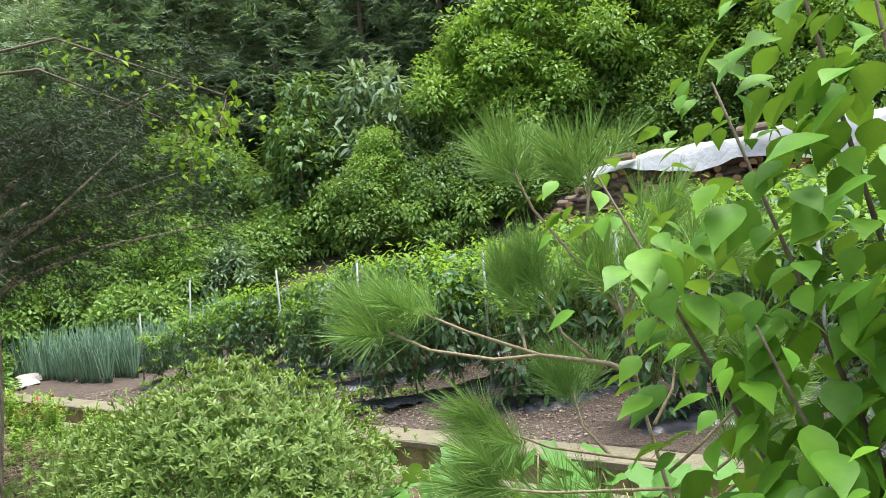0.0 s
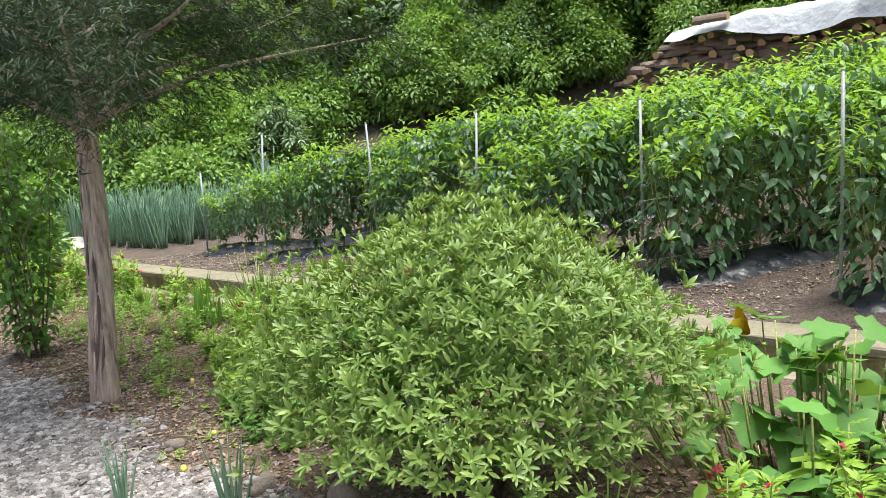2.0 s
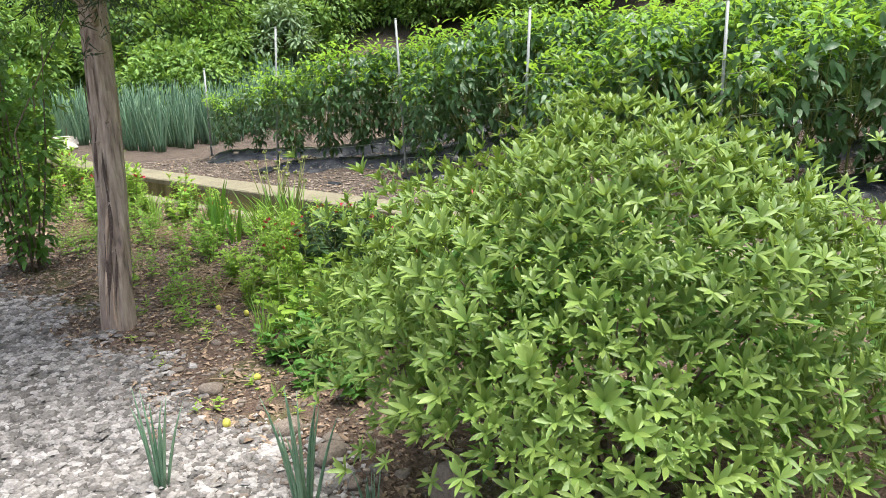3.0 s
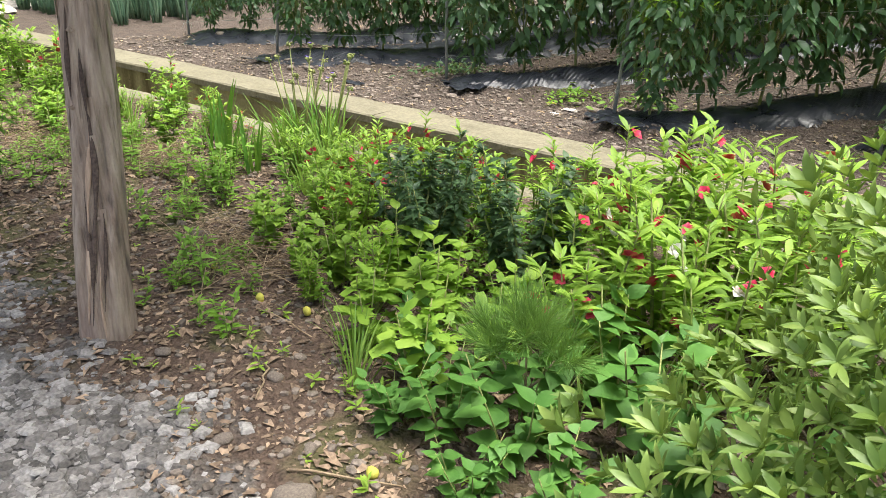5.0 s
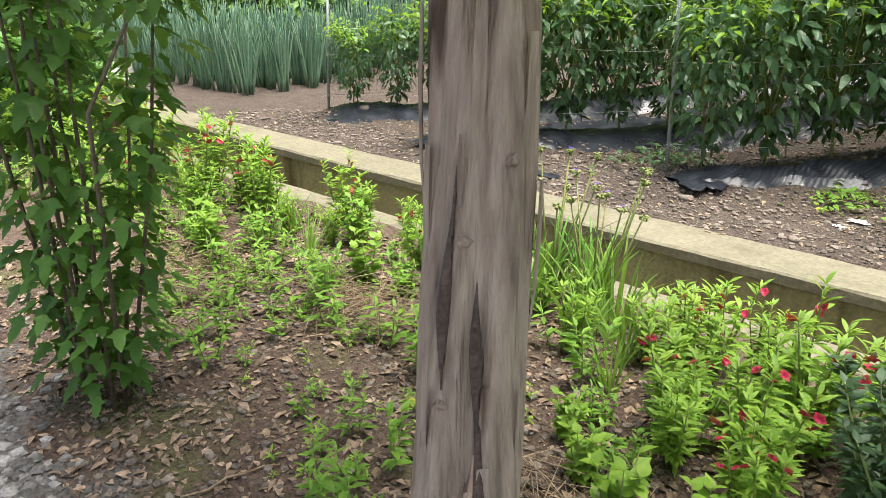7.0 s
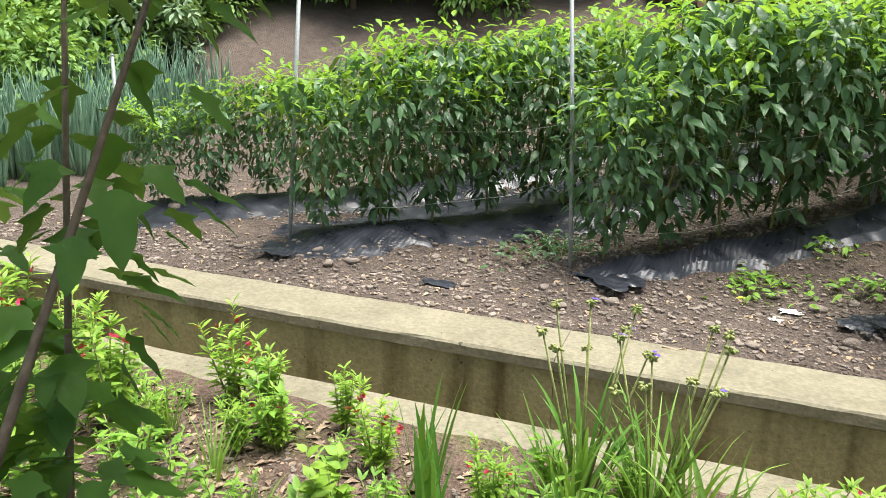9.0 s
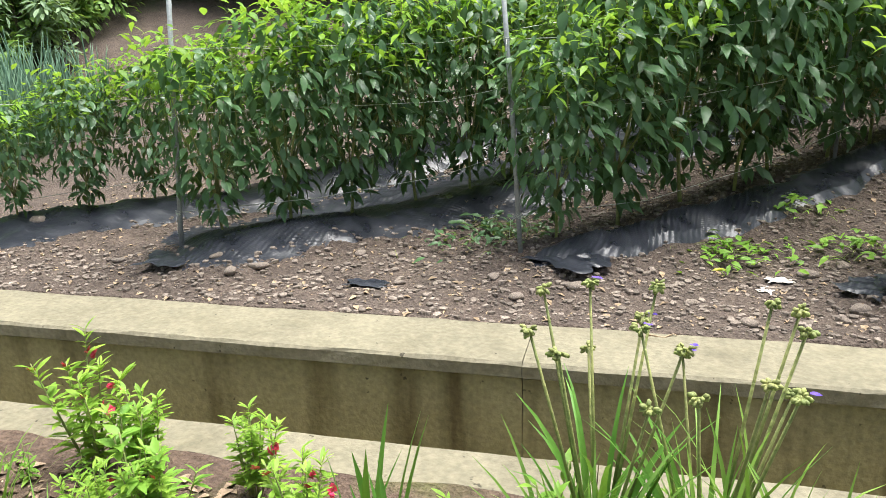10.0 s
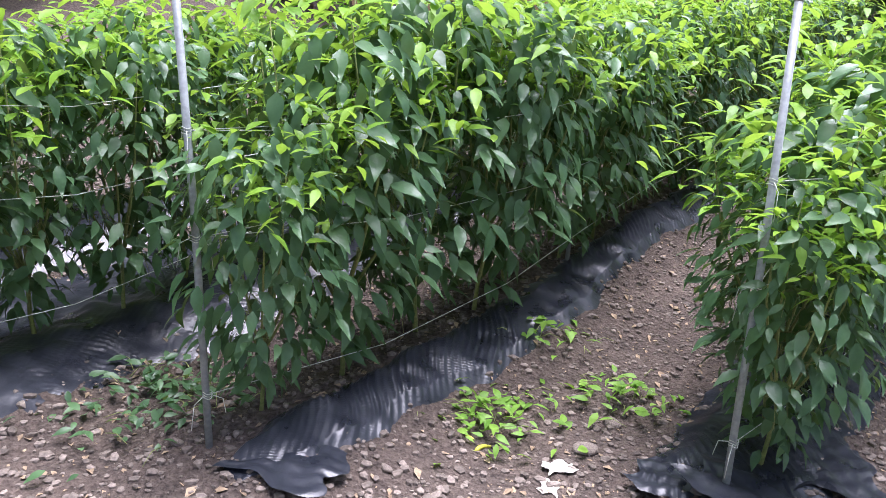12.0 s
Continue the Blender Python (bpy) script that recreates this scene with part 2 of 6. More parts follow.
M_STAKE, M_FILM, M_BARK, M_EARTH = stake_mat(), film_mat(), bark_mat(), ground_mat()
M_CONTOP = concrete_mat("concrete_cap", (0.165, 0.148, 0.098), (0.25, 0.225, 0.15), 0.2)
M_CONWALL = concrete_mat("concrete_wall", (0.20, 0.175, 0.09), (0.31, 0.275, 0.145), 0.9)
M_SLAB = plain("stone_slab", (0.27, 0.25, 0.22), (0.40, 0.37, 0.33), 4, 0.8)


def tarp_mat():
    m, t, b = nodes_of("white_tarp", 0.5)
    c = ramp(t, noise_tex(t, 1.5, 6), [(0.3, (0.34, 0.37, 0.39)), (0.7, (0.50, 0.53, 0.55))])
    t.links.new(blend(t, 0.2, c, ramp(t, noise_tex(t, 25, 4), [(0.3, (0.35, 0.36, 0.36)), (0.7, (0.8, 0.8, 0.8))])), b.inputs["Base Color"])
    bump(t, b, noise_tex(t, 6, 6), 0.6, 0.05)
    return m


M_TARP = tarp_mat()

# ---------- mesh building ----------
RNG = np.random.default_rng(7)


def unit(v):
    v = np.asarray(v, float)
    return v / np.maximum(np.linalg.norm(v, axis=-1, keepdims=True), 1e-9)


class Geo:
    """Gathers vertices and triangles of one mesh."""

    def __init__(self):
        self.v, self.f, self.n = [], [], 0

    def add(self, verts, tris):
        verts, tris = np.asarray(verts, float).reshape(-1, 3), np.asarray(tris, int).reshape(-1, 3)
        self.v.append(verts)
        self.f.append(tris + self.n)
        self.n += len(verts)
        return self

    def scatter(self, shape, at, y, up, size, wide=1.0):
        """Copies of a shape (verts, tris): its +y along y, its +z near up."""
        tv, tf = shape
        at, y, up = np.atleast_2d(at), unit(np.atleast_2d(y)), np.atleast_2d(up)
        x = unit(np.cross(y, up) + 1e-6)
        z = np.cross(x, y)
        size = np.broadcast_to(np.asarray(size, float), (len(at),))[:, None, None]
        wide = np.broadcast_to(np.asarray(wide, float), (len(at),))[:, None, None]
        out = at[:, None] + size * (wide * tv[None, :, :1] * x[:, None] + tv[None, :, 1:2] * y[:, None] + tv[None, :, 2:] * z[:, None])
        self.add(out, (tf[None] + np.arange(len(at))[:, None, None] * len(tv)))
        return self

    def tube(self, pts, radii, sides=6):
        pts = np.asarray(pts, float)
        radii = np.broadcast_to(np.asarray(radii, float), (len(pts),))
        along = unit(np.gradient(pts, axis=0))
        ref = np.array([0.31, 0.95, 0.05])
        a = unit(np.cross(along, ref))
        b = np.cross(along, a)
        th = np.arange(sides) * 2 * np.pi / sides
        ring = pts[:, None] + radii[:, None, None] * (np.cos(th)[None, :, None] * a[:, None] + np.sin(th)[None, :, None] * b[:, None])
        f = []
        for i in range(len(pts) - 1):
            for j in range(sides):
                p, q = i * sides + j, i * sides + (j + 1) % sides
                f += [(p, q, q + sides), (p, q + sides, p + sides)]
        top = (len(pts) - 1) * sides
        f += [(0, j + 1, j) for j in range(1, sides - 1)] + [(top, top + j, top + j + 1) for j in range(1, sides - 1)]
        return self.add(ring, f)

    def mesh(self, name, material, smooth=True):
        v, f = np.concatenate(self.v), np.concatenate(self.f)
        me = bpy.data.meshes.new(name)
        me.vertices.add(len(v))
        me.vertices.foreach_set("co", v.astype(np.float32).ravel())
        me.loops.add(3 * len(f))
        me.loops.foreach_set("vertex_index", f.astype(np.int32).ravel())
        me.polygons.add(len(f))
        me.polygons.foreach_set("loop_start", np.arange(0, 3 * len(f), 3, dtype=np.int32))
        me.polygons.foreach_set("use_smooth", np.full(len(f), smooth))
        me.update(calc_edges=True)
        me.validate()
        me.materials.append(material)
        return me


def thing(name, m, label, category, group="", kind=""):
    ob = new(name)
    ob.empty_display_size = 0.1
    ob.matrix_basis = m
    return tagged(ob, label, category, group, kind)


SMALL_PIECES = {"shoot_tip", "foliage", "inner_leaves", "crown", "needles", "leaves", "seed_head", "stalk"}


def part(name, geo, material, parent, label="", smooth=True):
    me = geo if isinstance(geo, bpy.types.Mesh) else geo.mesh(name, material, smooth)
    ob = new(name, me)
    ob.parent = parent
    return tagged(ob, label, kind="stuff" if name in SMALL_PIECES else "")


def solid(name, geo, material, label, category, group="", kind="", m=None, smooth=True):
    ob = new(name, geo if isinstance(geo, bpy.types.Mesh) else geo.mesh(name, material, smooth))
    if m is not None:
        ob.matrix_basis = m
    return tagged(ob, label, category, group, kind)


def blade_shape(widths, droop=0.25, fold=0.22, cup=0.0):
    """A leaf 1 long: half-widths at even stations, a midrib fold and a droop to the tip."""
    n = len(widths)
    v, f = [], []
    for i, w in enumerate(widths):
        t = i / (n - 1)
        z = -droop * t * t
        v += [(-w, t, z + fold * w), (0, t, z), (w, t, z + fold * w)]
    for i in range(n - 1):
        a = 3 * i
        f += [(a, a + 1, a + 4), (a, a + 4, a + 3), (a + 1, a + 2, a + 5), (a + 1, a + 5, a + 4)]
    return np.array(v), np.array(f)


def fan_shape(radii, droop=0.2, cup=0.15):
    """A lobed leaf: radii round the blade from the stalk, a fan about its middle."""
    n = len(radii)
    v = [(0, 0.45, 0.0)]
    for i, r in enumerate(radii):
        a = -np.pi / 2 + 2 * np.pi * (i + 0.5) / n
        x, y = r * np.cos(a), 0.45 + r * np.sin(a)
        v.append((x, y, cup * r * r - droop * max(0, y) ** 2 + 0.02 * (-1) ** i))
    return np.array(v), np.array([(0, 1 + i, 1 + (i + 1) % n) for i in range(n)])


OVATE = blade_shape([0.03, 0.20, 0.21, 0.11, 0.0], 0.32)
BROAD = blade_shape([0.03, 0.26, 0.35, 0.33, 0.22, 0.09, 0.0], 0.25, 0.18)
LANCE = blade_shape([0.02, 0.10, 0.135, 0.10, 0.0], 0.25)
ELLIP = blade_shape([0.02, 0.15, 0.13, 0.0], 0.18)
NARROW = blade_shape([0.03, 0.10, 0.135, 0.10, 0.0], 0.2)
SMALL = (np.array([(0, 0, 0), (-0.26, 0.45, 0.05), (0, 1.0, -0.15), (0.26, 0.45, 0.05)]), np.array([(0, 2, 1), (0, 3, 2)]))
HEART = fan_shape([0.26, 0.44, 0.58, 0.52, 0.46, 0.60, 0.50, 0.48, 0.66, 0.66, 0.48, 0.50, 0.60, 0.46, 0.52, 0.58, 0.44, 0.26], 0.28, 0.30)
LOBED = fan_shape([0.30, 0.30, 0.28, 0.46, 0.24, 0.30, 0.46, 0.72, 0.46, 0.30, 0.24, 0.46, 0.28, 0.30, 0.30], 0.3, 0.3)
JAGGED = fan_shape([0.15, 0.40, 0.22, 0.55, 0.24, 0.42, 0.70, 0.70, 0.42, 0.24, 0.55, 0.22, 0.40, 0.15], 0.25, 0.2)
CHIP = (np.array([(-.5, -.35, 0), (.45, -.4, .0), (.55, .3, .02), (-.4, .42, 0), (-.36, -.25, .2), (.33, -.28, .17), (.4, .2, .22), (-.3, .3, .18)]),
        np.array([(4, 5, 6), (4, 6, 7), (0, 1, 5), (0, 5, 4), (1, 2, 6), (1, 6, 5), (2, 3, 7), (2, 7, 6), (3, 0, 4), (3, 4, 7)]))


def random_dirs(n, rng, low=-1.0, high=1.0):
    z, a = rng.uniform(low, high, n), rng.uniform(0, 2 * np.pi, n)
    r = np.sqrt(1 - z * z)
    return np.stack([r * np.cos(a), r * np.sin(a), z], 1)


def whorl(leaf, n, spread, rng):
    """A shoot tip: n leaves about +y, opened by spread."""
    g = Geo()
    a = np.arange(n) * 2.399 + rng.uniform(-0.3, 0.3, n)
    tilt = spread * rng.uniform(0.6, 1.15, n)
    y = np.stack([np.cos(a) * np.sin(tilt), np.cos(tilt), np.sin(a) * np.sin(tilt)], 1)
    g.scatter(leaf, np.zeros((n, 3)), y, np.tile([0, 1.0, 0], (n, 1)) - 0.3 * y, rng.uniform(0.7, 1.1, n))
    return np.concatenate(g.v), np.concatenate(g.f)


def rock_geo(rng, flat=0.7, rough=0.25, levels=2):
    """A worn stone: a sphere pushed in by a few random planes."""
    bm = bmesh.new()
    bmesh.ops.create_icosphere(bm, subdivisions=levels, radius=1)
    v = np.array([x.co for x in bm.verts])
    f = np.array([[x.index for x in p.verts] for p in bm.faces])
    bm.free()
    for d in random_dirs(9, rng):
        k = rng.uniform(0.62, 0.9)
        over = np.maximum(v @ d - k, 0)
        v = v - over[:, None] * d * 0.9
    v = v * (1 + rough * 0.15 * rng.normal(size=(len(v), 1)))
    v = v * np.array([1.0, rng.uniform(0.65, 0.9), flat])
    return Geo().add(v, f)


# ---------- ground ----------
CU, CN, C0 = np.array([0.9763, 0.2166]), np.array([-0.2166, 0.9763]), np.array([0.0, -1.155])
ROW = np.array([0.574, 0.819])
SIDE = np.array([0.819, -0.574])
STAKES = [(-3.25, -0.75), (-1.752, -0.577), (-0.02, 0.03), (1.70, 0.0), (3.22, 0.57), (4.83, 0.65), (6.4, 0.75)]


WAVES = {}


def fold_noise(x, y, k, seed):
    """Cheap smooth noise from a few crossing waves."""
    if seed not in WAVES:
        r = np.random.default_rng(seed)
        WAVES[seed] = [(r.uniform(0, 2 * np.pi), r.uniform(0, 6.28), r.uniform(0.6, 2.2)) for _ in range(6)]
    out = 0
    for i, (a, p, q) in enumerate(WAVES[seed]):
        q = k * q
        out = out + np.sin(q * (x * np.cos(a) + y * np.sin(a)) + p + 1.3 * np.sin(0.7 * q * (y * np.cos(a) - x * np.sin(a)) + i))
    return out / 6


def height(x, y):
    """Ground level of the place, without the channel's trench."""
    x, y = np.asarray(x, float), np.asarray(y, float)
    d = (x - C0[0]) * CN[0] + (y - C0[1]) * CN[1]
    field = -0.15 + 0.16 * np.maximum(0, y - 0.6) * (y < 60)
    field = np.where(y > 8.2, field + 0.16 * (y - 8.2), field)
    q = -0.8 * x + 0.6 * y
    bank = 0.34 * np.maximum(0, q - 6.2) + 0.25 * np.maximum(0, q - 11)
    bank = np.minimum(bank, 14)
    ridge = 0
    for sx, sy in STAKES:
        across = (x - sx) * SIDE[0] + (y - sy) * SIDE[1]
        along = (x - sx) * ROW[0] + (y - sy) * ROW[1]
        ridge = ridge + 0.13 * np.exp(-((across - 0.06) / 0.36) ** 2) / (1 + np.exp(np.clip(-(along + 0.10) * 9, -50, 50))) * (along < 9.5)
    field = np.minimum(field, 9.0) + ridge
    rough = 0.018 * fold_noise(x, y, 9, 1) + 0.012 * fold_noise(x, y, 23, 2)
    garden = -0.135 + 0.02 * fold_noise(x, y, 2.2, 3)
    return np.where(d > -0.3, field, garden) + bank * (d > -0.3) + 0.3 * bank * (d <= -0.3) + rough


def on_ground(x, y, lift=0.0):
    return float(height(x, y)) + lift


def build_ground():
    def axis(fine_a, fine_b, step, far):
        mid = np.arange(fine_a, fine_b, step)
        out = np.array([0.06, 0.15, 0.3, 0.6, 1, 1.6, 2.5, 4, 6, 9, 13, 18, 25, 40, 70, 130, 300])
        out = out[out < far]
        return np.concatenate([(fine_a - out)[::-1], mid, fine_b + out])
    s = axis(-5.0, 7.2, 0.06, 400)
    d = axis(0.39, 4.2, 0.05, 400)
    d = np.concatenate([[-300, -120, -50, -20, -10, -7], np.arange(-5.2, -0.84, 0.06), [-0.82, -0.815, -0.77, -0.60, -0.3, 0.04, 0.34, 0.38], d[d > 0.389]])
    S, D = np.meshgrid(s, d, indexing="ij")
    X, Y = C0[0] + S * CU[0] + D * CN[0], C0[1] + S * CU[1] + D * CN[1]
    Z = height(X, Y)
    trench = (D > -0.80) & (D < 0.37) & (np.abs(S) < 22)
    Z = np.where(trench, -0.95, Z)
    far = np.hypot(X, Y) > 90
    Z = np.where(far, np.minimum(Z, 12), Z)
    n, m = S.shape
    i = (np.arange(n - 1)[:, None] * m + np.arange(m - 1)[None]).ravel()
    f = np.concatenate([np.stack([i, i + m, i + m + 1], 1), np.stack([i, i + m + 1, i + 1], 1)])
    solid("ground", Geo().add(np.stack([X, Y, Z], -1), f), M_EARTH, "brown stony garden and field soil with a grey slate path", "ground", kind="structure")


build_ground()


def chan(s, d, z):
    p = C0 + s * CU + d * CN
    return np.array([p[0], p[1], z])


def slab_geo(s0, s1, d0, d1, z0, z1, rng, cell=0.12, worn=0.002, bevel=0.012):
    """A cast block in channel coordinates with softened, slightly uneven edges."""
    ns = max(2, int((s1 - s0) / cell))
    prof = [(d0, z0), (d0, z1 - bevel), (d0 + bevel, z1), ((d0 + d1) / 2, z1), (d1 - bevel, z1), (d1, z1 - bevel), (d1, z0)]
    v = []
    for i in range(ns + 1):
        s = s0 + (s1 - s0) * i / ns
        for k, (dd, zz) in enumerate(prof):
            w = rng.normal(0, worn, 2) if 0 < k < 6 else (0, 0)
            v.append(chan(s, dd + w[0], zz + w[1]))
    k = len(prof)
    f = []
    for i in range(ns):
        for j in range(k - 1):
            a = i * k + j
            f += [(a, a + k, a + k + 1), (a, a + k + 1, a + 1)]
    for base, turn in ((0, 1), (ns * k, -1)):
        f += [(base, base + j, base + j + 1)[::turn] for j in range(1, k - 1)]
    return Geo().add(v, f)


def build_channel():
    rng = np.random.default_rng(3)
    far = thing("wall_channel_far", Matrix(), "mottled tan concrete drainage channel wall with stained face", "channel wall", kind="structure")
    near = thing("wall_channel_near", Matrix(), "low tan concrete drainage channel wall beside the flower bed", "channel wall", kind="structure")
    cuts = [-18.0, -14.4, -10.8, -7.2, -3.55, 0.40, 4.1, 7.9, 11.9, 16]
    for a, b in zip(cuts, cuts[1:]):
        part("wall_segment", slab_geo(a + 0.0015, b - 0.0015, 0.012, 0.375, -0.85, -0.20, rng), M_CONWALL, far, "stained face", False)
        part("cap_segment", slab_geo(a + 0.0015, b - 0.0015, 0.0, 0.385, -0.205, -0.145, rng, 0.10, 0.0015, 0.012), M_CONTOP, far, "pale cap", False)
        part("wall_segment", slab_geo(a + 0.3, b + 0.297, -0.805, -0.587, -0.85, -0.225, rng), M_CONWALL, near, "stained face", False)
        part("cap_segment", slab_geo(a + 0.3, b + 0.297, -0.815, -0.575, -0.23, -0.165, rng, 0.10, 0.0015, 0.012), M_CONTOP, near, "pale cap", False)
    solid("channel_floor", slab_geo(-18, 16, -0.60, 0.04, -0.9, -0.72, rng), M_CONWALL, "dark damp concrete floor of the drainage channel", "channel floor", kind="structure", smooth=False)


build_channel()

# ---------- pepper field ----------
def pepper_meshes(seed, tall=1.25, leaves=600, size=1.05, low=0.15):
    rng = np.random.default_rng(seed)
    stem, leaf, tip = Geo(), Geo(), Geo()
    stem.tube([(0, 0, -0.03), (0.01, 0, 0.15), (0.0, 0.01, 0.36)], [0.012, 0.010, 0.009], 6)
    ends = []
    for i in range(7):
        a = i * 2.4 + rng.uniform(-0.4, 0.4)
        r, h = rng.uniform(0.16, 0.34), rng.uniform(0.75, 1.0) * tall
        p = [(0, 0.01, 0.3), (0.45 * r * np.cos(a), 0.45 * r * np.sin(a), 0.55), (0.8 * r * np.cos(a), 0.8 * r * np.sin(a), 0.8), (r * np.cos(a), r * np.sin(a), h)]
        stem.tube(p, [0.007, 0.006, 0.005, 0.002], 5)
        ends.append(p[-1])
        for j in range(3):
            b, z = rng.uniform(0, 6.28), rng.uniform(0.35, 0.8)
            q = np.array([0.5 * r * np.cos(a), 0.5 * r * np.sin(a), z])
            stem.tube([q, q + (0.1 * np.cos(b), 0.1 * np.sin(b), 0.03), q + (0.15 * np.cos(b), 0.15 * np.sin(b), -0.12)], [0.003, 0.002, 0.001], 4)
    n = leaves
    z = low + (tall - 0.02 - low) * rng.beta(1.4 if low > 0.1 else 1.1, 1.05, n)
    a = rng.uniform(0, 2 * np.pi, n)
    span = 0.36 * np.clip((z - 0.12) / 0.42, 0.35 if low > 0.1 else 0.75, 1) * np.where(z > tall - 0.2, 0.85, 1)
    r = span * rng.uniform(0.25, 1.0, n) ** 0.6
    at = np.stack([r * np.cos(a), r * np.sin(a), z], 1)
    y = np.stack([np.cos(a) + rng.normal(0, 0.5, n), np.sin(a) + rng.normal(0, 0.5, n), rng.uniform(-1.5, 0.1, n)], 1)
    up = np.stack([0.9 * np.cos(a), 0.9 * np.sin(a), np.ones(n)], 1) + rng.normal(0, 0.2, (n, 3))
    leaf.scatter(OVATE, at, y, up, size * rng.uniform(0.065, 0.125, n), rng.uniform(0.85, 1.1, n))
    n = int(0.6 * leaves)
    k = rng.integers(0, len(ends), n)
    at = np.array(ends)[k] + rng.normal(0, (0.11, 0.11, 0.08), (n, 3))
    y = random_dirs(n, rng, -0.5, 0.8)
    tip.scatter(OVATE, at, y, np.tile([0, 0, 1.0], (n, 1)) + 0.3 * random_dirs(n, rng), size * rng.uniform(0.055, 0.11, n), 0.9)
    return stem.mesh("stem", M_STALK), leaf.mesh("foliage", M_PEPPER), tip.mesh("shoot_tip", M_PEPTIP)


PEPPERS = []
for k in range(5):
    e = thing("pepper_plant", Matrix(), "tall bushy green chili pepper plant growing in black mulch film", "pepper plant", "pepper plants in rows")
    for nm, me in zip(("stem", "foliage", "shoot_tip"), pepper_meshes(40 + k, 1.40 - 0.03 * k)):
        part(nm, me, None, e)
    PEPPERS.append(e)
LIGHT = []
for k in range(2):
    e = thing("pepper_plant", Matrix(), "tall bushy green chili pepper plant growing in black mulch film", "pepper plant", "pepper plants in rows")
    for nm, me in zip(("stem", "foliage", "shoot_tip"), pepper_meshes(50 + k, 1.40, 300, 1.3, 0.03)):
        part(nm, me, None, e)
    LIGHT.append(e)
first, first_light = list(PEPPERS), list(LIGHT)


def row_point(i, along, across=0.0):
    p = np.array(STAKES[i]) + along * ROW + across * SIDE
    return p[0], p[1]


for i in range(len(STAKES)):
    reach = (6.0, 8.0, 8.8, 9.0, 9.2, 9.0, 8.6)[i]
    along, k = 0.24, 0
    lim = 4.2 if i < 4 else 0.0
    while along < reach:
        x, y = row_point(i, along, random.uniform(-0.05, 0.05))
        s = random.uniform(0.92, 1.06) * (0.68, 0.9, 1.02, 1.04, 1.04, 1.04, 1.04)[i] * (0.84 if k == 0 else 1)
        m = pose(x, y, on_ground(x, y, -0.02), random.uniform(-4, 4), random.uniform(-4, 4), random.uniform(0, 360)) @ Matrix.Scale(s, 4)
        pool = first_light if along > lim else first
        if pool:
            pool.pop().matrix_basis = m
        else:
            src = random.choice(LIGHT if along > lim else PEPPERS)
            c = copy_thing(src, pose(0, 0, 0))
            c.matrix_basis = m
        along += random.uniform(0.36, 0.46)
        k += 1


def film_geo(i, a0, a1, w0, w1, seed):
    """A strip of film along a row, pulled into creases and tucked into the soil at its edges."""
    na, nw = int((a1 - a0) / (0.009 if i in (1, 2, 3) else 0.018)), (50, 130, 60, 90, 44, 44, 44)[i]
    rng = np.random.default_rng(seed)
    ph = rng.uniform(0, 6.28, 8)
    a, t = np.meshgrid(np.linspace(a0, a1, na + 1), np.linspace(0, 1, nw + 1), indexing="ij")
    edge = 0.04 * np.sin(2.3 * a + ph[0]) + 0.02 * np.sin(7.7 * a + ph[1]) + 0.012 * np.sin(19 * a + ph[2])
    end = np.maximum(0.0, 1 - (a - a0) / 0.25)
    lo, hi = w0 + 0.5 * edge + 0.1 * end, w1 + edge - 0.12 * end
    w = lo + (hi - lo) * t
    x, y = STAKES[i][0] + a * ROW[0] + w * SIDE[0], STAKES[i][1] + a * ROW[1] + w * SIDE[1]
    slant = 62 * a + 85 * w + 8 * fold_noise(x, y, 2.6, 31 + i) + 3 * fold_noise(x, y, 8, 41 + i)
    loose = np.clip(0.45 + 1.2 * fold_noise(x, y, 3.0, 51 + i), 0.04, 1.2)
    wr = 0.014 * (1 - np.abs(np.sin(slant)) ** 0.7) * loose + 0.007 * (1 - np.abs(np.sin(2.3 * slant + 3 * fold_noise(x, y, 6, 71 + i)))) * loose
    wr = wr + 0.016 * fold_noise(x, y, 5.0, 61 + i) + 0.005 * fold_noise(x, y, 19, 81 + i)
    tuck = np.minimum(np.minimum(1.0, 4 * t), np.minimum(4 * (1 - t), 0.3 + 3 * (a - a0)))
    v = np.stack([x, y, height(x, y) + 0.022 * tuck + wr * tuck - 0.014 * (1 - tuck)], -1)
    m = nw + 1
    idx = (np.arange(na)[:, None] * m + np.arange(nw)[None]).ravel()
    return Geo().add(v, np.concatenate([np.stack([idx, idx + m, idx + m + 1], 1), np.stack([idx, idx + m + 1, idx + 1], 1)]))


for i, (w0, w1) in enumerate(((-0.5, 0.5), (-0.80, 0.50), (0.04, 0.38), (-0.36, 0.36), (-0.4, 0.4), (-0.4, 0.4), (-0.4, 0.4))):
    solid("mulch_film", film_geo(i, -0.05 if i in (1, 2, 3) else 0.0, 5.0, w0, w1, 60 + i), M_FILM, "crumpled black plastic mulch film along the pepper row", "mulch film", "mulch strips")


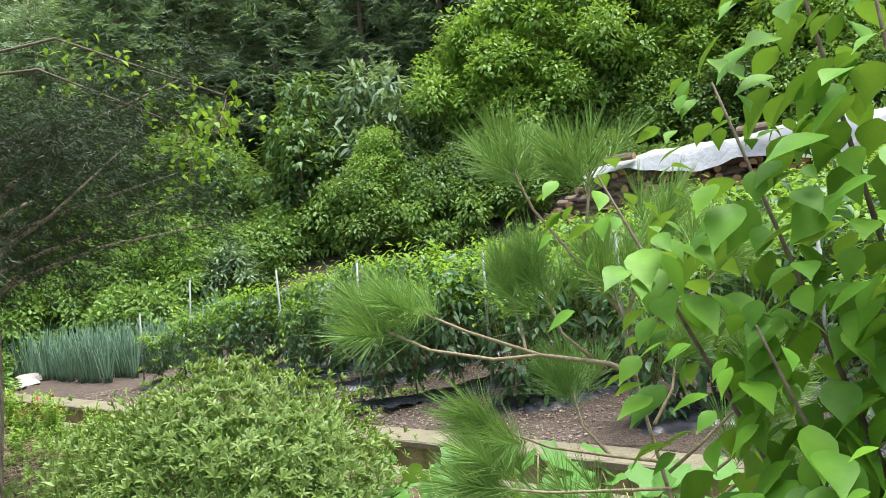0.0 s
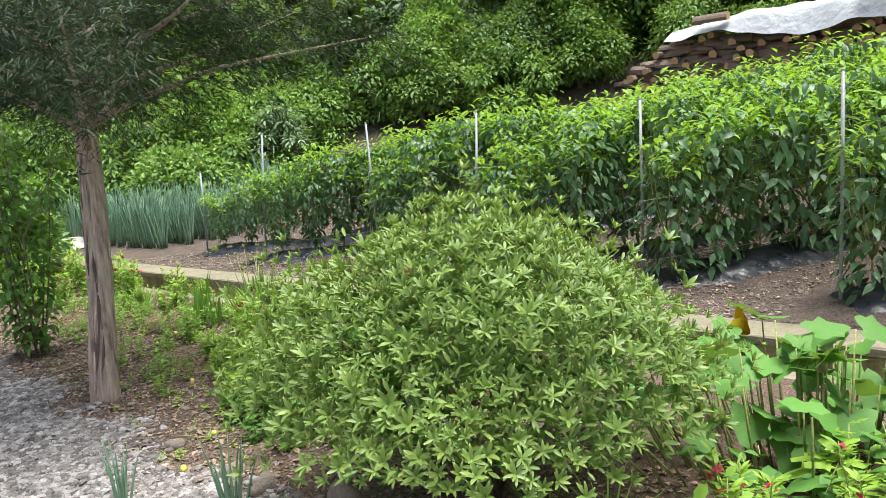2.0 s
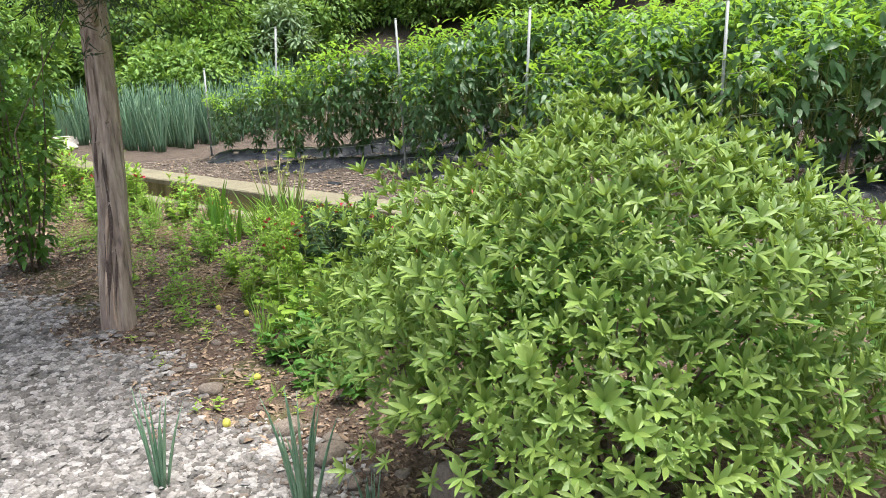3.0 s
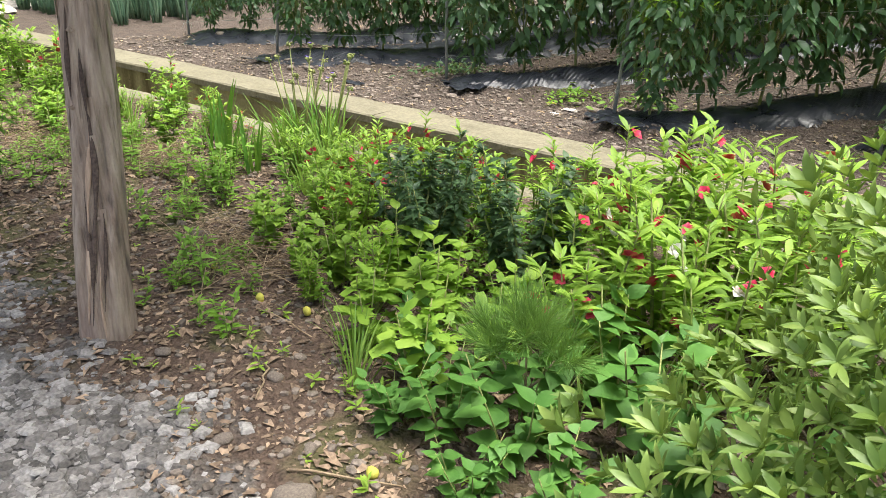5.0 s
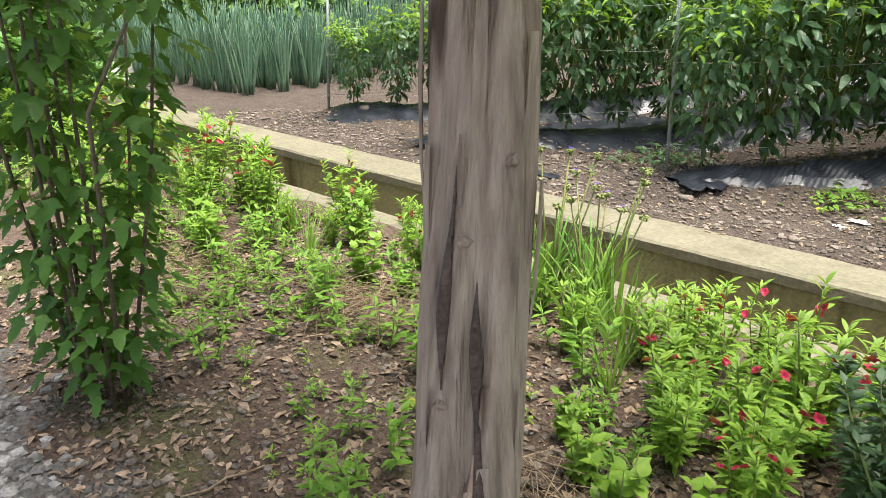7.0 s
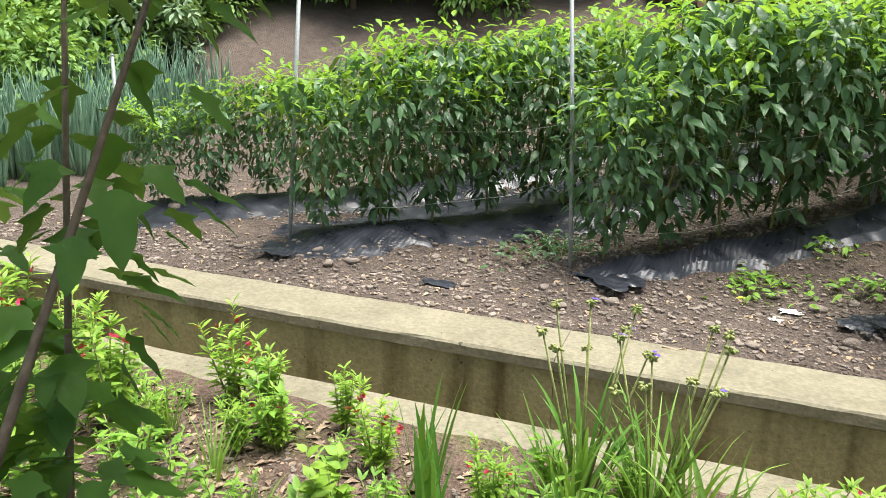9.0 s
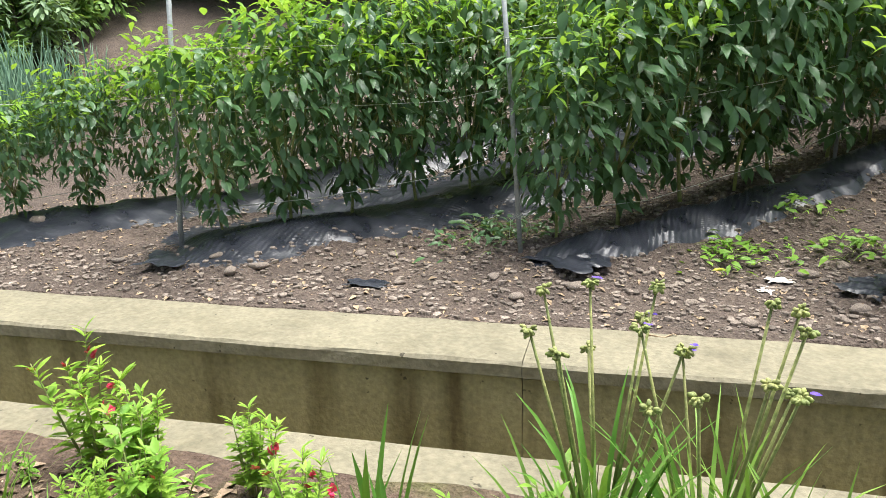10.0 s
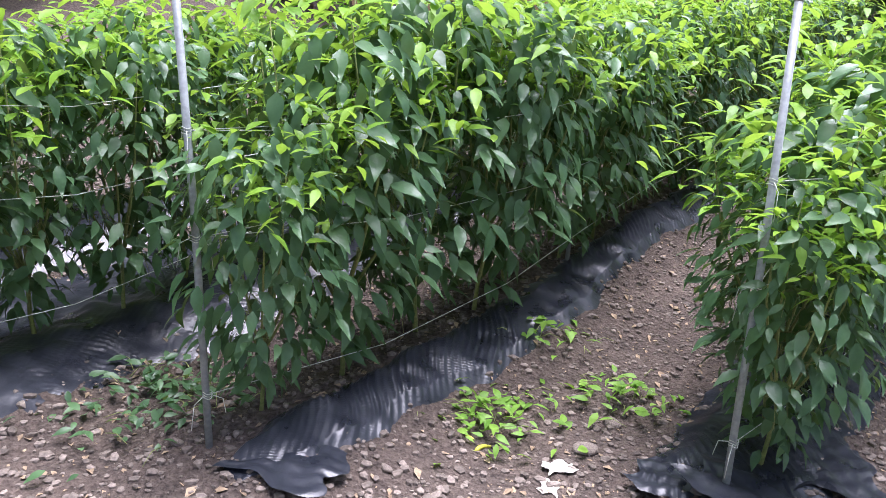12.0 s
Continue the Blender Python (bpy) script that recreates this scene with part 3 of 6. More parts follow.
def scrap_geo(seed, sx, sy):
    rng = np.random.default_rng(seed)
    n = 18
    t = np.linspace(-1, 1, n)
    X, Y = np.meshgrid(t, t, indexing="ij")
    R = np.maximum(np.abs(X), np.abs(Y))
    Z = 0.018 * np.sin(9 * X + 4 * Y + rng.uniform(0, 6)) + 0.012 * np.sin(15 * Y - 6 * X) + 0.03 * (1 - R ** 2)
    Z = 0.3 * Z * min(sx, sy) / 0.14
    V = np.stack([X * sx * (1 + 0.15 * np.sin(5 * Y)), Y * sy * (1 + 0.2 * np.sin(4 * X)), Z], -1)
    i = (np.arange(n - 1)[:, None] * n + np.arange(n - 1)[None]).ravel()
    return Geo().add(V, np.concatenate([np.stack([i, i + n, i + n + 1], 1), np.stack([i, i + n + 1, i + 1], 1)]))


for k, (x, y, sx, sy, r) in enumerate(((-1.70, -0.70, 0.12, 0.15, 20), (0.26, -0.02, 0.17, 0.14, -20), (1.78, -0.02, 0.15, 0.22, 30), (2.15, 0.22, 0.14, 0.2, -15), (1.55, 0.12, 0.12, 0.12, 50), (-0.62, -0.5, 0.1, 0.05, 10))):
    solid("film_scrap", scrap_geo(90 + k, sx, sy), M_FILM, "crumpled scrap of black plastic film lying on the soil", "plastic film", "film scraps", m=pose(x, y, on_ground(x, y, 0.012), 0, 0, r))

# stakes: base, lean and height
TOPS = [(-3.30, -0.7, 1.05), (-1.70, -0.47, 1.50), (-0.17, 0.09, 1.52), (1.67, 0.15, 1.52), (3.17, 0.68, 1.50), (4.83, 0.67, 1.56), (6.42, 0.8, 1.55)]


def knot(geo, p, seed):
    rng = np.random.default_rng(seed)
    p = np.array(p)
    for h in (-0.008, 0.0, 0.009):
        a = np.linspace(0, 6.6, 14)
        geo.tube(np.stack([p[0] + 0.0145 * np.cos(a), p[1] + 0.0145 * np.sin(a), p[2] + h + 0.003 * np.sin(2 * a)], 1), 0.0016, 4)
    for _ in range(2):
        a, l = rng.uniform(0, 6.28), rng.uniform(0.05, 0.14)
        geo.tube([p + (0.014 * np.cos(a), 0.014 * np.sin(a), 0), p + (0.05 * np.cos(a), 0.05 * np.sin(a), -0.2 * l), p + (0.06 * np.cos(a), 0.06 * np.sin(a), -l)], 0.0014, 4)


STRINGS = []
for i, ((x, y), (tx, ty, tz)) in enumerate(zip(STAKES, TOPS)):
    z0 = on_ground(x, y)
    e = thing("pepper_stake", pose(x, y, z0), "thin galvanised steel support stake leaning among the pepper plants", "garden stake", "pepper stakes")
    top = np.array([tx - x, ty - y, tz - z0])
    pipe = part("pipe", Geo().tube([np.array([0, 0, -0.12]) - top * 0.0, top * 0.5 + (0.004, 0, 0), top], 0.0125, 12), M_STAKE, e)
    part("cap", Geo().tube([top - (0, 0, 0.005), top + (0, 0, 0.012)], [0.014, 0.010], 10), M_STAKE, pipe, "flattened pipe end")
    for n, h in enumerate((0.12, 0.45, 0.66)):
        g = Geo()
        knot(g, top * h, 100 * i + n)
        part("string_tie", g, M_STRING, pipe, "pale twine knot")
        q = top * h + (x, y, z0)
        STRINGS.append((i, h, q))
for i in (2, 4):
    for j in (1,):
        x, y = row_point(i, 2.3 * j, 0.1)
        z0 = on_ground(x, y)
        e = thing("pepper_stake", pose(x, y, z0), "thin galvanised steel support stake within the pepper row", "garden stake", "pepper stakes")
        part("pipe", Geo().tube([(0, 0, -0.1), (0.01, 0, 0.7), (0.02, 0.02, 1.2)], 0.0125, 10), M_STAKE, e)
for i, h, q in STRINGS:
    side = 0.24 if h > 0.2 else 0.2
    for sgn in ((1, -1) if h > 0.2 else (1,)):
        pts = [q]
        for k in range(1, 9):
            a = 0.75 * k
            x, y = row_point(i, a, sgn * side * min(1, 0.5 * k))
            lift = (q[2] - on_ground(*STAKES[i])) if h > 0.2 else 0.14 + 0.055 * k
            pts.append((x, y, on_ground(x, y) * 0.4 + 0.6 * (on_ground(*STAKES[i]) + 0.1 * (y > 0.6) * (y - 0.6)) + lift - 0.02 * np.sin(k * 1.4)))
        solid("support_twine", Geo().tube(pts, 0.0018, 4), M_STRING, "pale twine strung along the pepper row from its stake", "twine", "row twines")


def litter(n, spread, seed, shape, size, flat):
    rng = np.random.default_rng(seed)
    at = np.stack([rng.normal(0, spread[0], n), rng.normal(0, spread[1], n), np.abs(rng.normal(0, 0.02, n)) + 0.01], 1)
    at[:, 2] += 0.05 * np.exp(-(at[:, 0] / spread[0]) ** 2 - (at[:, 1] / spread[1]) ** 2)
    y = random_dirs(n, rng, -flat, flat)
    return Geo().scatter(shape, at, y, np.tile([0, 0, 1.0], (n, 1)) + 0.5 * random_dirs(n, rng), rng.uniform(0.6, 1.2, n) * size)


for k, (x, y, sx, sy, n) in enumerate(((0.92, 0.55, 0.14, 0.15, 150), (-0.22, 0.30, 0.22, 0.16, 170), (1.5, 0.75, 0.14, 0.1, 80), (-0.35, 0.55, 0.15, 0.12, 80), (1.2, 1.15, 0.1, 0.1, 50))):
    e = thing("weed_heap", pose(x, y, on_ground(x, y), 0, 0, 30), "heap of freshly pulled green weeds wilting on the soil", "weeds", "pulled weed heaps")
    part("leaves", litter(n, (sx, sy), 200 + k, OVATE, 0.065, 0.5), M_PEPPER if k % 2 else M_WEED, e)
    rng = np.random.default_rng(k)
    g = Geo()
    for _ in range(14):
        p = np.array([rng.normal(0, sx), rng.normal(0, sy), 0.03])
        d = random_dirs(1, rng, -0.1, 0.2)[0] * 0.11
        g.tube([p, p + d * 0.5 + (0, 0, 0.02), p + d], [0.002, 0.002, 0.001], 4)
    part("stalk", g, M_STALK, e)


def chili(x, y, r, mat, size):
    a = np.linspace(0, 1, 9)
    g = Geo().tube(np.stack([0.1 * size * (a - 0.5) * 10, 0.25 * size * np.sin(a * 2.2), 0.008 + 0.004 * np.sin(a * 5)], 1), 0.010 * size * 10 * np.array([0.5, 0.95, 1, 0.95, 0.9, 0.8, 0.6, 0.4, 0.08]), 8)
    e = thing("fallen_chili", pose(x, y, on_ground(x, y), 0, 0, r), "curved yellow-green chili pepper fallen on the soil", "chili pepper")
    part("fruit", g, mat, e)
    part("fruit_stalk", Geo().tube([(-0.5 * size, 0, 0.009), (-0.75 * size, 0.05 * size, 0.012)], 0.003, 5), M_STALK, e, "green stalk")


chili(0.92, 0.30, 25, M_CHILI, 0.09)
chili(0.86, 0.36, 120, M_CHILI, 0.05)


def paper_scrap(x, y, r, s):
    solid("paper_scrap", scrap_geo(int(r) + 300, s, s * 0.7), M_PAPER, "crumpled weathered pale paper scrap on the soil", "paper scrap", "paper scraps", m=pose(x, y, on_ground(x, y, 0.005), 0, 0, r) @ Matrix.Scale(1, 4))


paper_scrap(1.18, 0.20, 20, 0.055)
paper_scrap(1.14, 0.10, 70, 0.05)

# ---------- stones ----------
ROCKS = [rock_geo(np.random.default_rng(500 + k), (0.6, 0.75, 0.5, 0.65)[k]).mesh("stone", M_STONE) for k in range(4)]


def stone(x, y, size, tall=None, label="rounded grey-brown field stone lying on the soil", r=None):
    s = Matrix.Diagonal((size, size, tall or size, 1))
    m = pose(x, y, on_ground(x, y, (tall or size) * 0.28), 0, 0, random.uniform(0, 360) if r is None else r) @ s
    ob = new("stone", random.choice(ROCKS))
    ob.matrix_basis = m
    return tagged(ob, label, "stone", "loose stones")


for x, y, s in ((-2.95, -0.54, 0.07), (-2.03, -0.75, 0.045), (-0.87, -0.17, 0.04), (-1.07, -0.78, 0.028), (1.5, -0.09, 0.055), (-1.22, -0.58, 0.06), (0.57, 0.05, 0.03), (-0.05, -0.28, 0.045), (0.35, -0.25, 0.05), (0.12, -0.42, 0.04),
                (-0.5, -0.4, 0.035), (0.85, -0.2, 0.04), (1.1, -0.35, 0.045), (1.95, -0.15, 0.05), (2.2, -0.1, 0.06), (1.3, 0.35, 0.06), (1.45, 0.6, 0.045), (-0.3, -0.35, 0.03), (0.7, -0.45, 0.03), (2.0, -0.35, 0.05), (-1.45, -0.62, 0.05), (-1.3, -0.7, 0.055), (-0.15, 0.05, 0.035), (-0.7, -0.1, 0.04), (1.05, 0.45, 0.04), (2.5, -0.25, 0.05)):
    stone(x, y, s, s * 0.7)
for x, y, s in ((4.21, -3.49, 0.085), (3.90, -3.49, 0.075), (4.45, -3.36, 0.04), (4.40, -3.52, 0.045), (4.1, -3.42, 0.05), (3.38, -3.58, 0.06), (3.25, -3.45, 0.03), (2.9, -3.35, 0.03), (2.1, -3.45, 0.03), (2.0, -3.62, 0.035), (2.55, -3.55, 0.03), (1.74, -3.03, 0.05), (3.05, -3.6, 0.035), (2.75, -3.7, 0.03)):
    stone(x, y, s, s * 0.7, "grey-brown stone half sunk in garden soil")
upright = rock_geo(np.random.default_rng(77), 1.0).mesh("stone", M_STONE)
ob = new("upright_stone", upright)
ob.matrix_basis = pose(4.80, -3.42, -0.04, 8, -6, 30) @ Matrix.Diagonal((0.085, 0.055, 0.145, 1))
tagged(ob, "upright pointed brown stone set beside the azalea bush", "stone")


def strew(name, n, box, seed, shape, size, mat, label, keep=None, thick=1.0, sink=0.0, tilt=0.25):
    rng = np.random.default_rng(seed)
    x, y = rng.uniform(box[0], box[1], n), rng.uniform(box[2], box[3], n)
    if keep is not None:
        ok = keep(x, y)
        x, y = x[ok], y[ok]
    n = len(x)
    sz = size * rng.lognormal(0, 0.6, n).clip(0.3, 2.3)
    at = np.stack([x, y, height(x, y) - sink * sz], 1)
    d = random_dirs(n, rng, -tilt, tilt)
    shape = (shape[0] * np.array([1, 1, thick]), shape[1])
    g = Geo().scatter(shape, at, d, np.tile([0, 0, 1.0], (n, 1)) + 0.15 * random_dirs(n, rng), sz, rng.uniform(0.6, 1.1, n))
    solid(name, g, mat, label, name.replace("_", " "), kind="stuff", smooth=False)


def dist_d(x, y):
    return (x - C0[0]) * CN[0] + (y - C0[1]) * CN[1]


def path_edge(x, y):
    return 0.10 * x - 0.995 * y - 4.02 + 0.10 * np.sin(5 * x) + 0.07 * np.sin(13 * x + 2)


bumpy = np.random.default_rng(5)
ico = rock_geo(np.random.default_rng(21), 0.7, 0.9, 1)
PEB = (0.62 * ico.v[0], ico.f[0])
strew("slate_gravel", 46000, (0.5, 7.0, -5.2, -3.4), 11, CHIP, 0.023, M_CHIP, "grey-white slate chips spread over the garden path", lambda x, y: path_edge(x, y) + bumpy.normal(0, 0.07, len(x)) > -0.02, 0.9, 0.0, 0.35)
strew("field_pebbles", 24000, (-4, 4.5, -1.6, 1.8), 12, PEB, 0.020, M_STONE, "brown and grey pebbles scattered on the tilled field soil", lambda x, y: (dist_d(x, y) > 0.40) & (dist_d(x, y) + 0.5 * bumpy.random(len(x)) < 1.25), 1.0, -0.05)
strew("furrow_pebbles", 16000, (-2.5, 4.5, -0.3, 4.0), 13, PEB, 0.019, M_STONE, "small pebbles in the furrows between pepper rows", lambda x, y: dist_d(x, y) > 0.9, 1.0, -0.05)
strew("garden_pebbles", 6500, (-0.5, 5, -3.9, -2.0), 14, PEB, 0.016, M_STONE, "small stones strewn through the garden soil", lambda x, y: dist_d(x, y) < -1.1, 1.0, -0.05)
M_LITTER = plain("leaf_litter", (0.15, 0.10, 0.07), (0.38, 0.28, 0.19), 20, 0.85, vary=0.9)
FLAKE = blade_shape([0.05, 0.3, 0.0], 0.3, 0.4)
strew("leaf_litter", 21000, (-1.0, 5.5, -3.95, -2.1), 15, FLAKE, 0.024, M_LITTER, "dry brown leaf and bark litter on garden soil", lambda x, y: (dist_d(x, y) < -0.95) & (path_edge(x, y) < 0.1), 1.0, -0.1, 0.15)
strew("field_litter", 8000, (-4, 4.5, -1.6, 2.5), 16, FLAKE, 0.022, M_DRY, "dry crumbs of leaf and stalk on the field soil", lambda x, y: dist_d(x, y) > 0.40, 1.0, -0.1, 0.15)


def twig(x, y, length, r, seed, label="dry brown twig lying on the garden soil", rad=0.004):
    rng = np.random.default_rng(seed)
    a = np.linspace(-0.5, 0.5, 6)
    c, s = np.cos(radians(r)), np.sin(radians(r))
    pts = []
    for t in a:
        px, py = x + t * length * c + rng.normal(0, 0.008), y + t * length * s + rng.normal(0, 0.008)
        pts.append((px, py, on_ground(px, py) + rad + 0.006))
    solid("twig", Geo().tube(pts, np.linspace(rad, rad * 0.5, 6), 6), M_DRY, label, "twig", "fallen twigs")


for k, (x, y, l, r) in enumerate(((2.62, -3.15, 0.28, 10), (2.2, -3.3, 0.22, 60), (1.75, -3.45, 0.3, -20), (1.45, -3.3, 0.35, 5), (2.9, -3.4, 0.18, -40), (3.4, -3.45, 0.3, 35), (0.75, -2.9, 0.3, 60), (1.3, -3.55, 0.25, 80), (0.45, -3.0, 0.25, 15), (3.0, -3.05, 0.2, 0))):
    twig(x, y, l, r, 700 + k)
twig(1.58, -3.72, 0.07, 0, 720, "short dark weathered piece of wood on soil", 0.011)
twig(0.80, -0.62, 0.12, 25, 722, "flat pale splinter of wood beside the concrete channel", 0.005)


def fruit(x, y, s=0.021):
    g = rock_geo(np.random.default_rng(int(1000 * (x + 9))), 0.95, 0.0)
    solid("fallen_fruit", g, M_FRUIT, "small round yellow-green fallen fruit on the soil", "fruit", "fallen fruits", m=pose(x, y, on_ground(x, y, s * 0.8)) @ Matrix.Scale(s, 4))


for x, y in ((2.618, -3.056), (2.07, -3.13), (2.42, -3.13), (3.72, -3.66), (1.3, -2.98), (3.45, -3.4), (1.05, -2.75)):
    fruit(x, y)

# ---------- garden plants ----------
def herb_meshes(seed, h, stems, leaf, size, per, mat_leaf, spread=0.5, lean=0.25, tip_w=None, name="leaves", rise=0.0):
    """An upright herb: several stems with leaves set all round them."""
    rng = np.random.default_rng(seed)
    st, lf = Geo(), Geo()
    heads = []
    for k in range(stems):
        a = k * 2.4 + rng.uniform(-0.5, 0.5)
        hh, out = h * rng.uniform(0.7, 1.0), lean * h * rng.uniform(0.3, 1.0) * (stems > 1)
        b = np.array([0.15 * out * np.cos(a), 0.15 * out * np.sin(a), -0.02])
        tip = np.array([out * np.cos(a), out * np.sin(a), hh])
        mid = 0.5 * (b + tip) + (0.1 * out * np.cos(a + 1), 0.1 * out * np.sin(a + 1), 0.05 * h)
        st.tube([b, mid, tip], [0.006 * h / 0.5, 0.0045 * h / 0.5, 0.002], 5)
        t = rng.uniform(0.18, 1.0, per)
        at = ((1 - t) ** 2)[:, None] * b + (2 * t * (1 - t))[:, None] * mid + (t * t)[:, None] * tip
        aa = rng.uniform(0, 6.28, per)
        y = np.stack([np.cos(aa), np.sin(aa), rng.uniform(-0.25, 0.7, per) * spread + 0.6 * (t > 0.85) + rise], 1)
        lf.scatter(leaf, at, y, np.tile([0, 0, 1.0], (per, 1)) + 0.25 * random_dirs(per, rng), size * rng.uniform(0.6, 1.1, per) * (1.05 - 0.35 * t))
        heads.append(tip)
    return st.mesh("stems", M_STALK), lf.mesh(name, mat_leaf), heads


PETAL = blade_shape([0.08, 0.42, 0.5, 0.0], 0.35, 0.3)


def bloom(seed, n, petal, size, mat, open_by=1.1):
    v, f = whorl(petal, n, open_by, np.random.default_rng(seed))
    v = np.stack([v[:, 0], -v[:, 2], v[:, 1]], 1)
    return Geo().add(v * size, f).mesh("flower", mat)


BLOOM_R = [bloom(k, 6, PETAL, 0.028, M_RED) for k in range(3)]
BLOOM_W = bloom(9, 6, PETAL, 0.028, M_WHITE)


def place(src, x, y, scale=1.0, turn=None, lift=-0.01, tilt=0):
    ob = copy_thing(src, pose(0, 0, 0))
    ob.matrix_basis = pose(x, y, on_ground(x, y, lift), random.uniform(-tilt, tilt), random.uniform(-tilt, tilt), random.uniform(0, 360) if turn is None else turn) @ Matrix.Scale(scale, 4)
    return ob


def herb(name, label, category, group, seed, flowers=0, white=False, **kw):
    e = thing(name, pose(0, 0, -50), label, category, group)
    s, l, heads = herb_meshes(seed, **kw)
    part("stalk", s, None, e)
    part("foliage", l, None, e)
    rng = np.random.default_rng(seed + 1)
    for k in range(flowers):
        hd = heads[k % len(heads)] * (1.1, 1.1, rng.uniform(0.7, 0.98))
        f = part("flower", BLOOM_W if white and k % 3 == 0 else random.choice(BLOOM_R), None, e, "white flower" if white and k % 3 == 0 else "crimson flower")
        f.matrix_basis = pose(hd[0] + rng.normal(0, 0.045), hd[1] + rng.normal(0, 0.045), hd[2], rng.uniform(-60, 60), rng.uniform(-60, 60), 0)
    return e


BALSAM = [herb("balsam_plant", "bright green garden balsam with crimson flowers", "flowering plant", "balsam plants", 800 + k, flowers=f, white=k == 2, h=0.62, stems=7, leaf=LANCE, size=0.115, per=44, mat_leaf=M_BALSAM, lean=0.32, rise=0.25) for k, f in enumerate((9, 5, 8, 0))]
WEED = [herb("weed_plant", "small bright green leafy weed in the garden bed", "weed", "garden weeds", 820 + k, h=0.22, stems=3, leaf=(OVATE, ELLIP, LANCE)[k % 3], size=0.075, per=12, mat_leaf=M_WEED, lean=0.4, rise=0.2) for k in range(3)]
SEEDLING = [herb("seedling", "tiny pale green seedling on bare soil", "seedling", "seedlings", 840 + k, h=0.07, stems=1, leaf=ELLIP, size=0.055, per=9, mat_leaf=M_BALSAM, rise=0.2) for k in range(2)]
PERILLA = herb("perilla_bush", "dense dark green leafy herb bush in the flower bed", "herb bush", "dark herbs", 850, h=0.60, stems=12, leaf=OVATE, size=0.08, per=70, mat_leaf=M_DARKW, lean=0.50)
BEAN = herb("leafy_seedling", "broad-leaved green plant at the edge of the bed", "leafy plant", "broad-leaved plants", 860, h=0.34, stems=6, leaf=BROAD, size=0.115, per=11, mat_leaf=M_SQUASH, lean=0.55)
LETTUCE = herb("wild_lettuce", "upright pale green plant with jagged leaves", "weed", "jagged weeds", 870, h=0.42, stems=4, leaf=JAGGED, size=0.13, per=13, mat_leaf=M_BALSAM, lean=0.3)
HYDRANGEA = herb("young_shrub", "young shrub with pale green pointed leaves", "shrub", "young shrubs", 880, h=0.36, stems=6, leaf=BROAD, size=0.10, per=13, mat_leaf=M_BALSAM, lean=0.4, rise=0.25)

used = set()


def put(src, x, y, scale=1.0, turn=None, tilt=4):
    if src.name not in used:
        used.add(src.name)
        src.matrix_basis = pose(x, y, on_ground(x, y, -0.01), 0, 0, random.uniform(0, 360) if turn is None else turn) @ Matrix.Scale(scale, 4)
        return src
    return place(src, x, y, scale, turn, tilt=tilt)


for x, y, s in ((2.62, -2.50, 0.92), (2.95, -2.30, 0.95), (2.42, -2.28, 0.85)):
    put(PERILLA, x, y, s)
for x, y, s, k in ((3.15, -1.95, 1.05, 0), (3.45, -1.85, 1.1, 1), (3.7, -2.0, 1.1, 2), (3.35, -2.2, 1.0, 0), (3.6, -2.35, 1.0, 2), (3.95, -2.15, 1.05, 1), (3.25, -1.65, 1.0, 3), (3.6, -1.62, 1.05, 0), (3.9, -1.75, 1.1, 2), (4.2, -1.9, 1.05, 1), (3.05, -2.2, 0.85, 3),
                   (3.45, -2.6, 0.9, 0), (3.85, -2.5, 0.95, 2), (4.15, -2.25, 1.0, 0), (6.25, -2.37, 0.75, 0), (6.65, -2.2, 0.8, 1), (7.1, -2.3, 0.75, 2), (5.95, -2.6, 0.65, 0), (6.85, -2.6, 0.65, 1), (7.4, -2.1, 0.75, 0), (7.7, -2.3, 0.75, 2), (6.4, -2.75, 0.5, 3), (6.1, -3.0, 0.4, 3), (7.2, -2.75, 0.6, 0), (6.9, -1.7, 0.8, 1), (7.5, -1.6, 0.8, 3),
                   (1.75, -2.25, 0.6, 3), (2.05, -2.35, 0.65, 1), (1.95, -2.55, 0.55, 3), (2.25, -2.65, 0.55, 1), (1.55, -2.15, 0.5, 3), (1.95, -2.0, 0.55, 3), (-0.42, -2.22, 0.62, 0), (-0.27, -2.17, 0.45, 3), (0.05, -2.13, 0.45, 3), (-0.15, -2.45, 0.4, 3),
                   (-0.65, -2.6, 0.75, 1), (-0.95, -2.55, 0.8, 3), (-1.3, -2.7, 0.8, 0), (-0.8, -2.9, 0.6, 3), (-1.8, -2.75, 0.85, 3), (-2.3, -2.75, 0.9, 1), (-2.9, -2.9, 0.9, 3), (-1.2, -3.1, 0.7, 1), (-1.9, -3.2, 0.8, 3), (-3.6, -3.1, 0.9, 3), (-2.7, -3.4, 0.9, 3),
                   (1.05, -2.0, 0.35, 3), (1.55, -1.95, 0.5, 0), (1.8, -1.85, 0.45, 3), (2.3, -1.85, 0.55, 3), (2.6, -1.8, 0.6, 3), (2.85, -1.9, 0.8, 1),
                   (2.1, -2.1, 0.75, 0), (2.35, -2.05, 0.8, 1), (1.7, -2.0, 0.65, 0), (2.6, -2.05, 0.8, 0), (1.85, -2.4, 0.6, 0), (2.15, -2.5, 0.65, 0), (1.35, -2.3, 0.5, 3), (0.75, -2.3, 0.45, 1), (0.3, -2.25, 0.5, 0), (-0.05, -2.35, 0.4, 1), (-0.45, -2.55, 0.4, 3),
                   (-0.75, -2.5, 0.45, 3), (-1.1, -2.45, 0.6, 0), (-1.55, -2.5, 0.85, 1), (2.75, -2.85, 0.55, 3), (2.55, -3.0, 0.4, 3)):
    put(BALSAM[k], x, y, s)
rs = random.Random(4)
